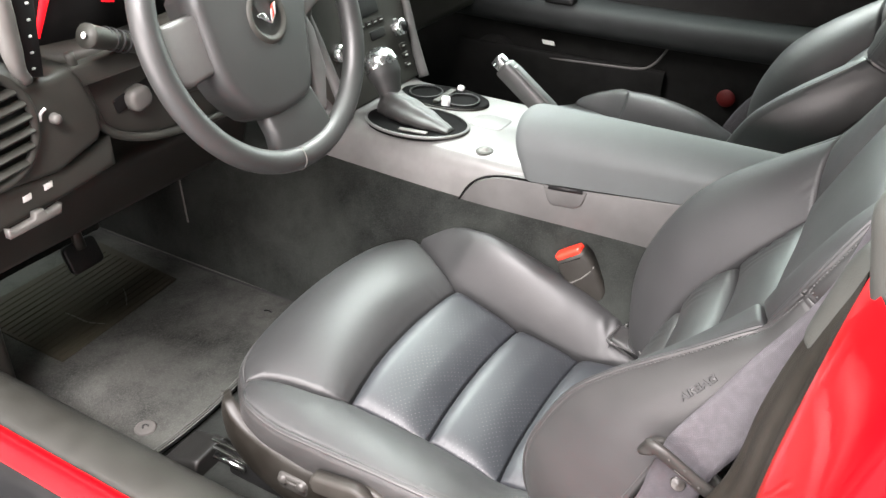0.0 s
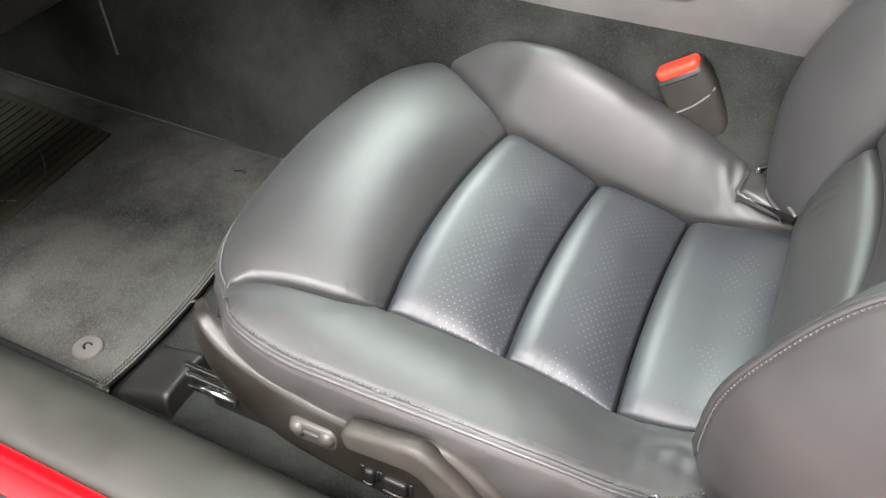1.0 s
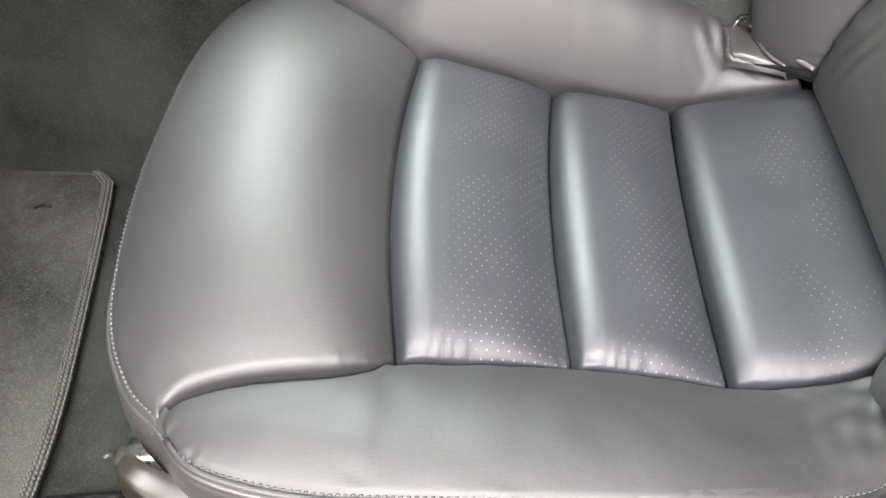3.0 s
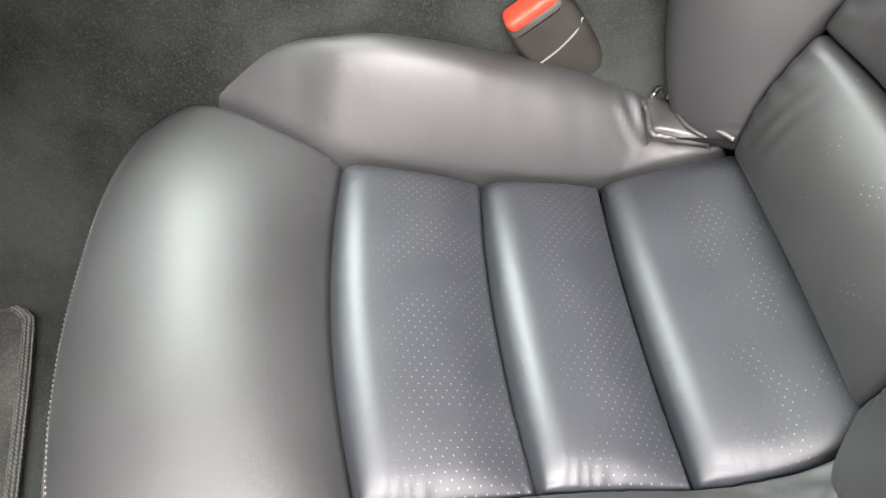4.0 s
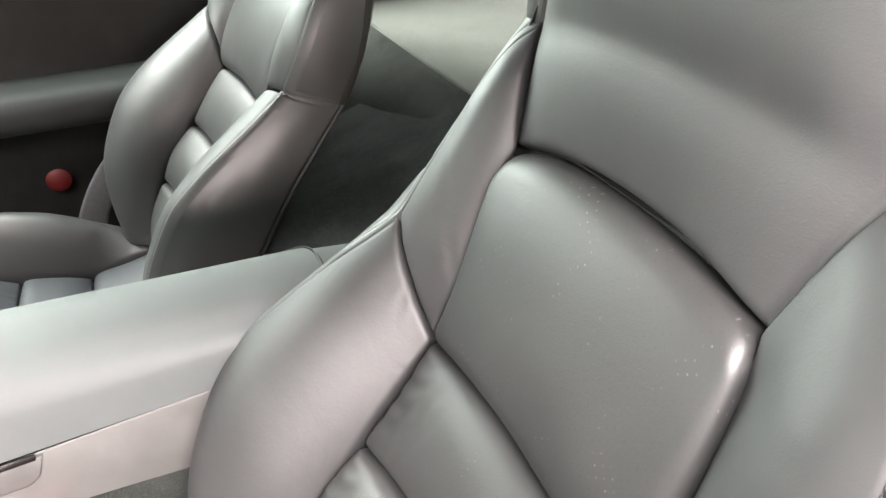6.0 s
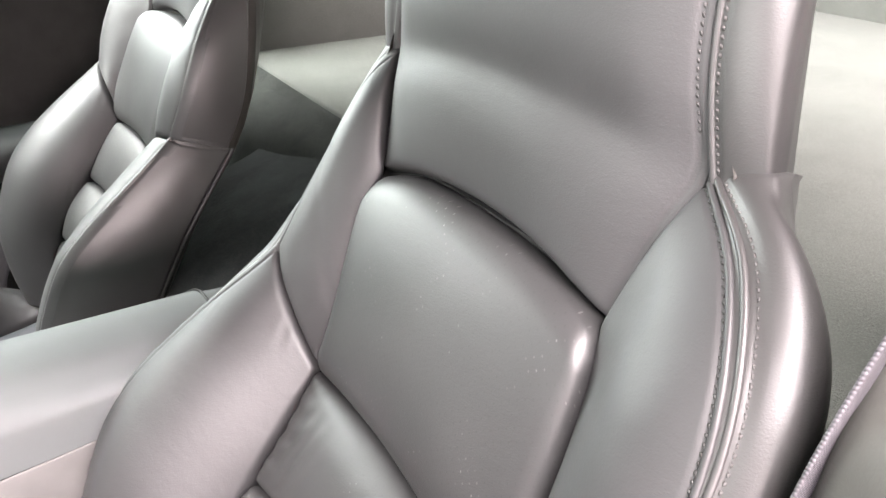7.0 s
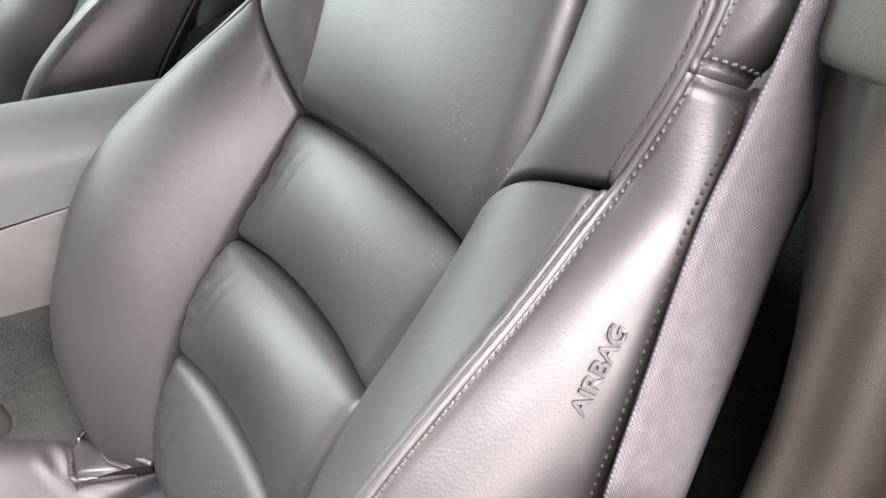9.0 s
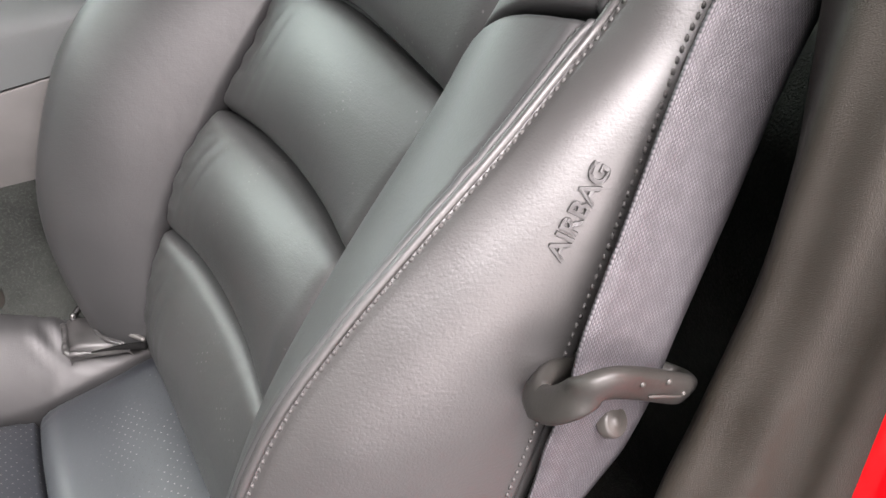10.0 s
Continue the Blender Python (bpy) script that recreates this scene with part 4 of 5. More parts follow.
part("lever_housing", slab([(p[0], p[2]) for p in pivot(np.linspace(0, 1, 61)[:-1])], 0.022, side_frame(0, -0.2625, 0), 0.007, 4), "lever", driver_seat, "moulded housing behind the recline lever")
for x, w, z in ((-0.068, 0.011, 0.289), (-0.0435, 0.024, 0.2895)):
    knob = part("adjust_button", slab(rounded(w, 0.017, 0.004), 0.010, side_frame(x, -0.2690, z), 0.003, 2), "black", driver_seat, "small black adjuster button")
    part("button_edge", tube([(x - w * 0.4, -0.2696, z - 0.0070), (x, -0.2699, z - 0.0078), (x + w * 0.4, -0.2696, z - 0.0070)], 0.0009, 6), "switch", knob)
    for k in (-1, 1):
        part("button_gap", slab(rounded(0.005, 0.016, 0.002, 2), 0.004, side_frame(x + k * (w / 2 + 0.002), -0.2655, z + 0.001), 0.0005, 1), "black", knob)
flap = Pad(curve([(0.128, 0.196, 0.372), (0.160, 0.200, 0.372), (0.200, 0.190, 0.358)]), curve([(0.132, 0.226, 0.352), (0.165, 0.232, 0.352), (0.215, 0.215, 0.345)]), curve([(0.128, 0.196, 0.372), (0.130, 0.212, 0.366), (0.132, 0.226, 0.352)]), curve([(0.200, 0.190, 0.358), (0.208, 0.204, 0.356), (0.215, 0.215, 0.345)]), (0, 0, 1), 0.004, 0.006, 30, 24, rough=0.008)
part("hinge_flap", flap.mesh(), "leather", driver_seat, "creased leather flap over the hinge")
part("stitching", stitches([row(flap, 0, 0.006)]), "thread", driver_seat)["kind"] = "stuff"
part("wing_piping", tube([(0.164, 0.180, 0.382), (0.170, 0.170, 0.384), (0.1791, 0.1513, 0.384), (0.1907, 0.1323, 0.384), (0.1993, 0.1165, 0.386)], 0.0021, 8, smooth_n=30), "cord", driver_seat, "pale piping cord under the wing")
part("hinge_cord", tube([(0.1665, 0.1690, 0.379), (0.1680, 0.1520, 0.380), (0.1725, 0.1400, 0.380), (0.1823, 0.1282, 0.379)], 0.0017, 8, smooth_n=24), "side_leather", driver_seat)
cloth = Pad(curve([(0.1440, 0.192, 0.366), (0.156, 0.192, 0.370), (0.1690, 0.186, 0.370)]), curve([(0.1400, 0.1480, 0.371), (0.164, 0.139, 0.373), (0.1890, 0.130, 0.374)]), curve([(0.1440, 0.192, 0.366), (0.1415, 0.170, 0.371), (0.1400, 0.1480, 0.371)]), curve([(0.1690, 0.186, 0.370), (0.177, 0.158, 0.374), (0.1890, 0.130, 0.374)]), (0, 0, 1), 0.001, 0.003, 30, 30, rough=0.006)
part("hinge_cloth", cloth.mesh(0.0012), "side_leather", driver_seat, "loose grey cloth in the hinge gap")
hem_line = curve([(0.1438, 0.1825, 0.376), (0.1436, 0.1691, 0.378), (0.1409, 0.1515, 0.378), (0.1415, 0.1410, 0.377), (0.1500, 0.1370, 0.377), (0.1600, 0.1345, 0.376)])(np.linspace(0, 1, 40))
part("hem", tube([p + np.array((0, 0, 0.0006 * math.sin(i * 1.3))) for i, p in enumerate(hem_line)], [0.0030, 0.0027, 0.0022, 0.0030, 0.0024, 0.0012], 8), "side_leather", driver_seat, "turned leather hem at the rear corner")
# No opening here: a near-black tube paints the shade of the gap.
part("hinge_gap_shade", tube([(0.1585, 0.1335, 0.377), (0.1720, 0.1293, 0.378), (0.1850, 0.1240, 0.379), (0.1998, 0.1156, 0.380)], [0.0006, 0.0016, 0.0030, 0.0036], 8, smooth_n=24), "pit", driver_seat, "near-black tube drawn for the shaded gap under the hinge cloth")
part("seat_clip", block((0.0048, 0.0030, 0.0085), (0.1535, 0.1864, 0.3790), 0.0010, 2, pose(0, 0, 0, 20, 10, 20)), "steel", driver_seat, "small steel clip")
part("clip_tab", tube([(0.1545, 0.1890, 0.379), (0.1590, 0.1920, 0.382), (0.1640, 0.1915, 0.383)], [0.0022, 0.0026, 0.0016], 8, smooth_n=12), "black", driver_seat)
part("seat_clip", tube([(0.157 + 0.0062 * math.cos(a), -0.238 - 0.002 * math.cos(a), 0.372 + 0.0062 * math.sin(a)) for a in np.linspace(-0.8, 3.9, 24)], 0.0013, 8), "steel", driver_seat, "small steel wire ring")

buckle = thing("seat_belt_buckle", (0.11, 0.195, 0.37), "black seat belt buckle with a red release button", "seat belt buckle")
ax = Vector((-0.54, -0.06, 0.84)).normalized()
wide = Vector((0.81, 0.03, 0.58))
BK = facing((0.0445, 0.206, 0.4645), wide, ax)
side_line = curve([(0.0245, -0.003, 0), (0.0275, -0.016, 0), (0.0285, -0.034, 0), (0.0275, -0.058, 0), (0.0235, -0.078, 0), (0.016, -0.090, 0), (0.0, -0.094, 0)])(np.linspace(0, 1, 22))
case = [(x, y) for x, y, z in side_line] + [(-x, y) for x, y, z in side_line[-2::-1]]
part("buckle_body", slab(case, 0.026, BK @ pose(0, 0, 0.013), 0.008, 4), "plastic", buckle)
part("release_button", slab(rounded(0.046, 0.021, 0.006), 0.012, BK @ pose(0, 0.0, 0, -90, 0, 0) @ pose(0, 0, 0.004, 0, 0, 0), 0.0035, 3), "button_red", buckle, "bright red release button")
seam = [(-0.0283, -0.0425), (-0.019, -0.0445), (0.0, -0.0430), (0.018, -0.0380), (0.0285, -0.0330)]
for k in (1, -1):
    part("buckle_seam", tube([tuple(BK @ Vector((x, y, k * (0.0128 - 0.004 * (abs(x) > 0.025))))) for x, y in seam], 0.0010, 6, smooth_n=30), "grey", buckle, "thin bright seam round the buckle")
part("strap", strip([(tuple(BK @ Vector((0, -0.086, 0))), tuple(wide)), ((0.108, 0.199, 0.372), tuple(wide)), ((0.135, 0.195, 0.335), tuple(wide))], [0.026, 0.024, 0.024], 0.004, 14)[:2], "black", buckle, "black strap below the buckle")

# ---- shoulder belt ----
belt = thing("seat_belt", (0.30, -0.28, 0.35), "grey woven seat belt running through a guide loop", "seat belt")


belt_line = [((0.136, -0.260, 0.290), (0.8, -0.05, -0.6), 0.047), ((0.139, -0.2585, 0.325), (0.62, -0.1, -0.78), 0.047), ((0.166, -0.262, 0.3745), (0.65, -0.18, -0.72), 0.047), ((0.235, -0.270, 0.418), (0.7, 0.0, -0.7), 0.046), ((0.287, -0.277, 0.495), (0.8, 0.1, -0.6), 0.026), ((0.315, -0.281, 0.552), (0.85, 0.1, -0.5), 0.025),
             ((0.327, -0.287, 0.600), (0.87, 0.0, -0.48), 0.046), ((0.334, -0.286, 0.627), (0.87, -0.05, -0.46), 0.047), ((0.357, -0.279, 0.672), (0.88, -0.1, -0.44), 0.047), ((0.379, -0.273, 0.718), (0.90, -0.1, -0.40), 0.047),
             ((0.398, -0.271, 0.755), (0.88, -0.02, -0.36), 0.047), ((0.414, -0.270, 0.795), (0.82, 0.2, -0.28), 0.047), ((0.423, -0.271, 0.845), (0.74, 0.42, -0.2), 0.047), ((0.432, -0.274, 0.90), (0.7, 0.55, -0.15), 0.047), ((0.453, -0.281, 1.02), (0.6, 0.7, 0), 0.047)]
part("webbing", strip([(p, w) for p, w, k in belt_line], [k for p, w, k in belt_line], 0.0008, 140), "belt", belt, "grey-lilac woven webbing")
gd = Vector((0.92, -0.04, -0.40)).normalized()
gn = Vector((0.0, -1, 0))
gu = gn.cross(gd)
loop_pts = [(0.2955, -0.2855, 0.6150), (0.2957, -0.2920, 0.6190), (0.2975, -0.2980, 0.6250), (0.3010, -0.3025, 0.6315), (0.3070, -0.3048, 0.6345), (0.3197, -0.3050, 0.6290), (0.3398, -0.3025, 0.6150), (0.3580, -0.2945, 0.5985), (0.3670, -0.2830, 0.5880), (0.3600, -0.2740, 0.5900), (0.3350, -0.2710, 0.6030), (0.3110, -0.2735, 0.6130), (0.2990, -0.2790, 0.6150)]
pts = curve(loop_pts + loop_pts[:1])(np.linspace(0, 1, 91))[:-1]


def flat_loop(points, half_high, half_thick, up, n=16):
    """A closed flat band with rounded edges."""
    m = len(points)
    verts = []
    for i, p in enumerate(points):
        d = points[(i + 1) % m] - points[i - 1]
        d /= np.linalg.norm(d)
        tall = np.array(up) - d * (np.array(up) @ d)
        tall /= np.linalg.norm(tall)
        side = np.cross(d, tall)
        for k in range(n):
            a = 2 * math.pi * k / n
            c, q = math.cos(a), math.sin(a)
            verts.append(p + tall * half_high * abs(c) ** 0.75 * math.copysign(1, c) + side * half_thick * abs(q) ** 0.75 * math.copysign(1, q))
    faces = [(i * n + k, i * n + (k + 1) % n, ((i + 1) % m) * n + (k + 1) % n, ((i + 1) % m) * n + k) for i in range(m) for k in range(n)]
    return verts, faces


guide = part("belt_guide", flat_loop(pts, 0.0070, 0.0038, gu * 0.9 + gn * 0.25), "guide", belt, "charcoal plastic belt guide loop")
for x, y, z, r in ((0.3195, -0.3096, 0.6320, 0.0011), (0.3330, -0.3088, 0.6262, 0.0013), (0.3460, -0.3052, 0.6112, 0.0010)):
    part("guide_mark", lathe([(0, 0.0008), (r * 0.7, 0.0008), (r, 0.0)], (x, y, z), facing((0, 0, 0), gd, gu), 12), "switch", guide)
part("guide_print", slab([(-0.0085, -0.0005), (0.0085, -0.0005), (0.0085, 0.0005), (-0.0085, 0.0005)], 0.0006, facing((0.3325, -0.3092, 0.6195), gd, gu), 0.0001, 1), "switch", guide, "tiny unreadable raised marking")
part("belt_button", lathe([(0, 0.0022), (0.0018, 0.0022), (0.0022, 0.0014), (0.0052, 0.0020), (0.0064, 0.0010), (0.0066, -0.003)], (0.3283, -0.2905, 0.5925), facing((0, 0, 0), gd, gu + Vector((0, 0.75, 0)))), "switch", belt, "round grey plastic stop button")
sleeve = part("belt_sleeve", strip([((0.166, -0.268, 0.225), (1, 0, 0.1)), ((0.152, -0.267, 0.270), (1, -0.05, 0.1)), ((0.141, -0.264, 0.316), (1, -0.12, 0.12))], [0.055, 0.054, 0.053], 0.004, 24)[:2], "sleeve", belt, "plain grey sewn sleeve at the belt's lower end")
hem = [((0.1165 + 0.049 * f, -0.2655 - 0.006 * f - 0.003 * math.sin(math.pi * f), 0.3085 + 0.006 * f), (0, -1, 0.1)) for f in np.linspace(0, 1, 20)]
part("sleeve_rim", tube([(p[0], p[1] + 0.001, p[2] + 0.0055) for p, n in hem], 0.0022, 8), "sleeve", sleeve)
part("sleeve_stitching", stitches([hem], 0.0045, (0.0036, 0.0012, 0.0010)), "thread", sleeve)["kind"] = "stuff"

# ---- door jamb, pillar trim and quarter panel ----
z_line = [0.26, 0.40, 0.55, 0.65, 0.72, 0.82, 0.92, 1.05]
in_x = [0.352, 0.350, 0.356, 0.366, 0.376, 0.392, 0.408, 0.43]
edge_x = [0.385, 0.385, 0.387, 0.388, 0.392, 0.403, 0.410]
rows = []
for z, x in ((0.26, 0.296), (0.40, 0.308), (0.54, 0.337), (0.60, 0.3545), (0.66, 0.3665), (0.72, 0.3725), (0.785, 0.386), (0.86, 0.410)):
    k = np.clip((z - 0.68) / 0.08, 0, 1)
    x -= 0.004 * np.clip((0.66 - z) / 0.05, 0, 1)
    e = np.interp(z, z_line[:-1], edge_x)
    w = e - x
    rows.append([(x + 0.10, -0.283 + 0.02 * k, z), (x + 0.050 - 0.02 * k, -0.288 + 0.018 * k, z), (x + 0.016 - 0.012 * k, -0.300, z), (x, -0.311, z), (x + 0.18 * w, -0.321, z), (x + 0.33 * w, -0.331, z), (x + 0.60 * w, -0.336, z), (x + 0.75 * w, -0.342, z), (x + 0.80 * w, -0.349, z), (e, -0.356, z)])


part("pillar_trim", skin(rows), "pillar", car, "grained brown-grey pillar trim")
red_rows = []
for z, x, e in zip(z_line[:-1], in_x[:-1], edge_x):
    if z > 0.9:
        z = 0.872
        x = 0.40
    x -= 0.006
    red_rows.append([(e, -0.350, z), (e - 0.003, -0.358, z), (e, -0.374, z), (max(e + 0.010, x + 0.040), -0.44, z), (x + 0.060, -0.465, z), (x + 0.075, -0.50, z), (x + 0.12, -0.515, z), (x + 0.35, -0.53, z - 0.01), (x + 0.9, -0.53, z - 0.02)])
part("quarter_panel", skin(red_rows, 70, 40), "red", car, "glossy red quarter panel")
top_rows = [[(0.42, -0.365, 0.872), (0.60, -0.365, 0.885), (1.3, -0.37, 0.88)], [(0.44, -0.43, 0.874), (0.62, -0.44, 0.884), (1.3, -0.45, 0.87)], [(0.50, -0.50, 0.870), (0.7, -0.52, 0.87), (1.3, -0.53, 0.852)]]
part("quarter_top", skin(top_rows, 30, 12), "red", car)
cover_rows = []
for z, x, lip in ((0.787, 0.392, 0.012), (0.784, 0.392, 0.004), (0.788, 0.391, 0.0), (0.82, 0.397, 0.0), (0.850, 0.404, 0.0), (0.866, 0.411, 0.003), (0.874, 0.418, 0.010), (0.877, 0.435, 0.012)):
    cover_rows.append([(x + 0.10, -0.262, z), (x + 0.030, -0.266 - lip, z), (x + 0.006 + lip, -0.276 - lip, z), (x - 0.002 + lip, -0.292, z), (x - 0.006 + lip, -0.308, z), (x - 0.004 + lip, -0.322, z), (x + 0.010 + lip, -0.336, z), (x + 0.045, -0.345, z)])
part("belt_cover", skin(cover_rows, 50, 60), "cover", car, "grey-green grained upper pillar cover")
cap = block((0.10, 0.045, 0.085), (0.452, -0.368, 0.897), 0.020, 5, pose(0, 0, 0, 0, -14, 0))
part("pillar_cap", cap, "cover", car, "grey rounded end of the window seal")
# Out of view; added to keep the door-side light off the passenger seat.
part("pillar_light_block", skin([[(0.46, -0.372, 0.87), (0.62, -0.375, 0.87), (0.86, -0.378, 0.87)], [(0.47, -0.360, 1.00), (0.63, -0.362, 1.00), (0.86, -0.365, 1.00)], [(0.50, -0.320, 1.14), (0.64, -0.322, 1.14), (0.84, -0.325, 1.14)], [(0.54, -0.225, 1.23), (0.66, -0.225, 1.23), (0.82, -0.225, 1.23)]], 24, 24), "cover", car, "unseen roof pillar trim added to block light")
# Added sheet: near-black colour gives the deep shade behind the belt, hides cargo.
part("gap_shade_sheet", block((0.24, 0.02, 0.68), (0.535, -0.308, 0.53), 0.004, 2), "pit", car)

# ---- behind the seats ----
part("bulkhead", skin([[(0.52, y, 0.28), (0.515, y, 0.48), (0.53, y, 0.585), (0.565, y, 0.634), (0.606, y, 0.660), (0.620, y, 0.670), (0.634, y, 0.673)] for y in (-0.30, 0.1, 0.5, 0.8, 1.12)], 60, 20), "carpet", car, "dark carpeted bulkhead")
part("rear_deck", skin([[(0.300, y, 0.520 - d), (0.37, y, 0.572 - d), (0.45, y, 0.602 - d), (0.54, y, 0.634 - d), (0.632, y, 0.678 - d * 0.2)] for y, d in ((0.235, 0.05), (0.26, 0.01), (0.32, 0.0), (0.42, 0.0), (0.52, 0.002), (0.62, 0.012), (0.80, 0.03))], 40, 40), "deck", car, "dark carpet rising behind the console")
part("cargo_floor", block((1.3, 1.5, 0.04), (1.274, 0.385, 0.656), 0.008, 2), "cargo", car, "light grey cargo carpet")
part("cargo_side_near", skin([[(0.62, -0.30, 0.66), (1.2, -0.30, 0.66), (1.9, -0.30, 0.66)], [(0.62, -0.33, 0.78), (1.2, -0.33, 0.80), (1.9, -0.33, 0.80)], [(0.66, -0.36, 0.87), (1.2, -0.36, 0.88), (1.9, -0.36, 0.88)]], 20, 12), "cargo", car)
part("cargo_back", block((0.05, 1.5, 0.5), (1.9, 0.385, 0.85), 0.01, 2), "cargo", car)
part("cargo_side_far", block((1.3, 0.05, 0.4), (1.27, 1.15, 0.85), 0.01, 2), "cargo", car)
# Unseen; its edges are set to keep lamp light off passenger seat and backrests.
part("roof", block((1.08, 1.32, 0.05), (0.30, 0.36, 1.23), 0.02, 3), "dash", car, "unseen roof panel added as a light block")
part("underbody", block((2.2, 1.4, 0.15), (0.1, 0.385, 0.075), 0.02, 2), "black", car)

# ---- passenger door ----
pdoor = thing("passenger_door", (-0.1, 1.12, 0.3), "door panel darkened for cabin shade, with armrest ledge and map pocket", "car door")
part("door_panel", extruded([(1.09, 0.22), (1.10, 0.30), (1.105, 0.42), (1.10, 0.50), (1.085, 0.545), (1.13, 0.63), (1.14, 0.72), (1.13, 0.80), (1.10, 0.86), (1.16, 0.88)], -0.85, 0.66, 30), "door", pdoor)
part("armrest", extruded([(1.10, 0.515), (1.06, 0.525), (1.035, 0.545), (1.03, 0.575), (1.045, 0.595), (1.09, 0.602), (1.14, 0.598)], -0.80, 0.62, 40, lambda x: 0.02 * max(0, x) + 0.006 * math.sin(3 * x)), "door_arm", pdoor, "grey padded armrest")
part("pull_cup", block((0.075, 0.03, 0.02), (-0.335, 1.05, 0.600), 0.006, 3), "black", pdoor)
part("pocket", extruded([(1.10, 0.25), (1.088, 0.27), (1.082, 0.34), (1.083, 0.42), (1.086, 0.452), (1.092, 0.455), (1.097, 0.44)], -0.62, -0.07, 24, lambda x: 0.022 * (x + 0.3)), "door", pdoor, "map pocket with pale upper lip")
part("pocket_lip", tube([(-0.46, 1.092, 0.434), (-0.36, 1.087, 0.440), (-0.25, 1.086, 0.447), (-0.14, 1.086, 0.455), (-0.105, 1.087, 0.468), (-0.083, 1.088, 0.496), (-0.066, 1.090, 0.530), (-0.058, 1.094, 0.555)], 0.0030, 8, smooth_n=60), "grey", pdoor)
part("speaker", lathe([(0.0, 0.010), (0.06, 0.010), (0.068, 0.004), (0.07, 0.0)], (-0.52, 1.102, 0.40), facing((0, 0, 0), (-1, 0, 0), (0, 0, 1)) @ pose(0, 0, 0, 0, 180, 0)), "door", pdoor)
part("speaker_badge", slab([(-0.014, -0.005), (0.018, -0.005), (0.014, 0.005), (-0.018, 0.005)], 0.003, facing((-0.375, 1.095, 0.474), (1, 0, 0), (0, 0, 1)), 0.001), "white", pdoor, "small pale speaker badge")
part("door_reflector", lathe([(0, 0.005), (0.012, 0.0045), (0.019, 0.002), (0.021, 0.0)], (0.080, 1.088, 0.426), facing((0, 0, 0), (1, 0, 0), (0, 0, 1))), "reflector", pdoor, "round red door reflector")
pbelt = thing("passenger_belt", (0.14, 1.0, 0.3), "pale grey seat belt hanging beside the passenger seat", "seat belt")
part("webbing", strip([((0.110, 1.000, 0.33), (1, 0, 0)), ((0.128, 1.000, 0.40), (1, 0, -0.2)), ((0.172, 1.008, 0.47), (1, 0, -0.4)), ((0.245, 1.02, 0.53), (1, 0, -0.5)), ((0.40, 1.05, 0.62), (1, 0, -0.6))], [0.047], 0.0016, 30), "belt", pbelt, "pale grey woven webbing")

# ---- centre console ----
console = thing("center_console", (-0.1, 0.385, 0.45), "silver-painted console with grey side panel and padded armrest", "car console")
TOP = 0.556
section = [(0.234, 0.462), (0.237, 0.50), (0.242, 0.53), (0.254, 0.549), (0.275, TOP), (0.33, TOP + 0.001), (0.385, TOP + 0.001), (0.46, TOP), (0.505, 0.550), (0.528, 0.53), (0.535, 0.48)]


def console_ring(x):
    line = curve([(0, y, z) for y, z in section])(np.linspace(0, 1, 70))
    k = max(0.0, (-0.385 - x) / 0.105)
    rise = 0.10 * k * k
    low = 0.012 * max(0, (-0.2 - x) / 0.25)
    return [(x - 0.004, p[1], p[2] + rise * np.clip((p[2] - 0.50) / 0.05, 0, 1) - low * np.clip((0.50 - p[2]) / 0.03, 0, 1)) for p in line]


part("console_trim", sweep(console_ring, np.linspace(-0.50, -0.02, 50)), "silver", console, "silver-painted console trim")


def ellipse_ring(cx, cy, a, b, turn, z, n=64):
    return [(cx + a * math.cos(t) * math.cos(turn) - b * math.sin(t) * math.sin(turn), cy + a * math.cos(t) * math.sin(turn) + b * math.sin(t) * math.cos(turn), z) for t in np.linspace(0, 2 * math.pi, n, endpoint=False)]


def dish(cx, cy, a, b, turn, steps):
    """A round tray from rings (scale, z), closed at its middle."""
    rings = [ellipse_ring(cx, cy, a * k, b * k, turn, z) for k, z in steps]
    n = len(rings[0])
    verts = [v for r in rings for v in r] + [(cx, cy, steps[-1][1])]
    faces = [(i * n + k, i * n + (k + 1) % n, (i + 1) * n + (k + 1) % n, (i + 1) * n + k) for i in range(len(rings) - 1) for k in range(n)]
    faces += [((len(rings) - 1) * n + k, (len(rings) - 1) * n + (k + 1) % n, len(verts) - 1) for k in range(n)]
    return verts, faces


shift = thing("gear_shifter", (-0.29, 0.31, TOP), "chrome and black gear lever with a leather boot", "gear lever")
T3 = TOP + 0.004
part("shifter_bezel", dish(-0.288, 0.310, 0.090, 0.062, 0.12, [(1.0, TOP - 0.002), (1.02, T3 + 0.002), (0.97, T3 + 0.003), (0.93, T3 + 0.001), (0.90, T3)]), "pit", shift, "black oval shifter plate")
part("bezel_ring", tube(ellipse_ring(-0.288, 0.310, 0.091, 0.063, 0.12, T3 + 0.001), 0.0026, 8, closed=True), "silver", shift)
boot = []
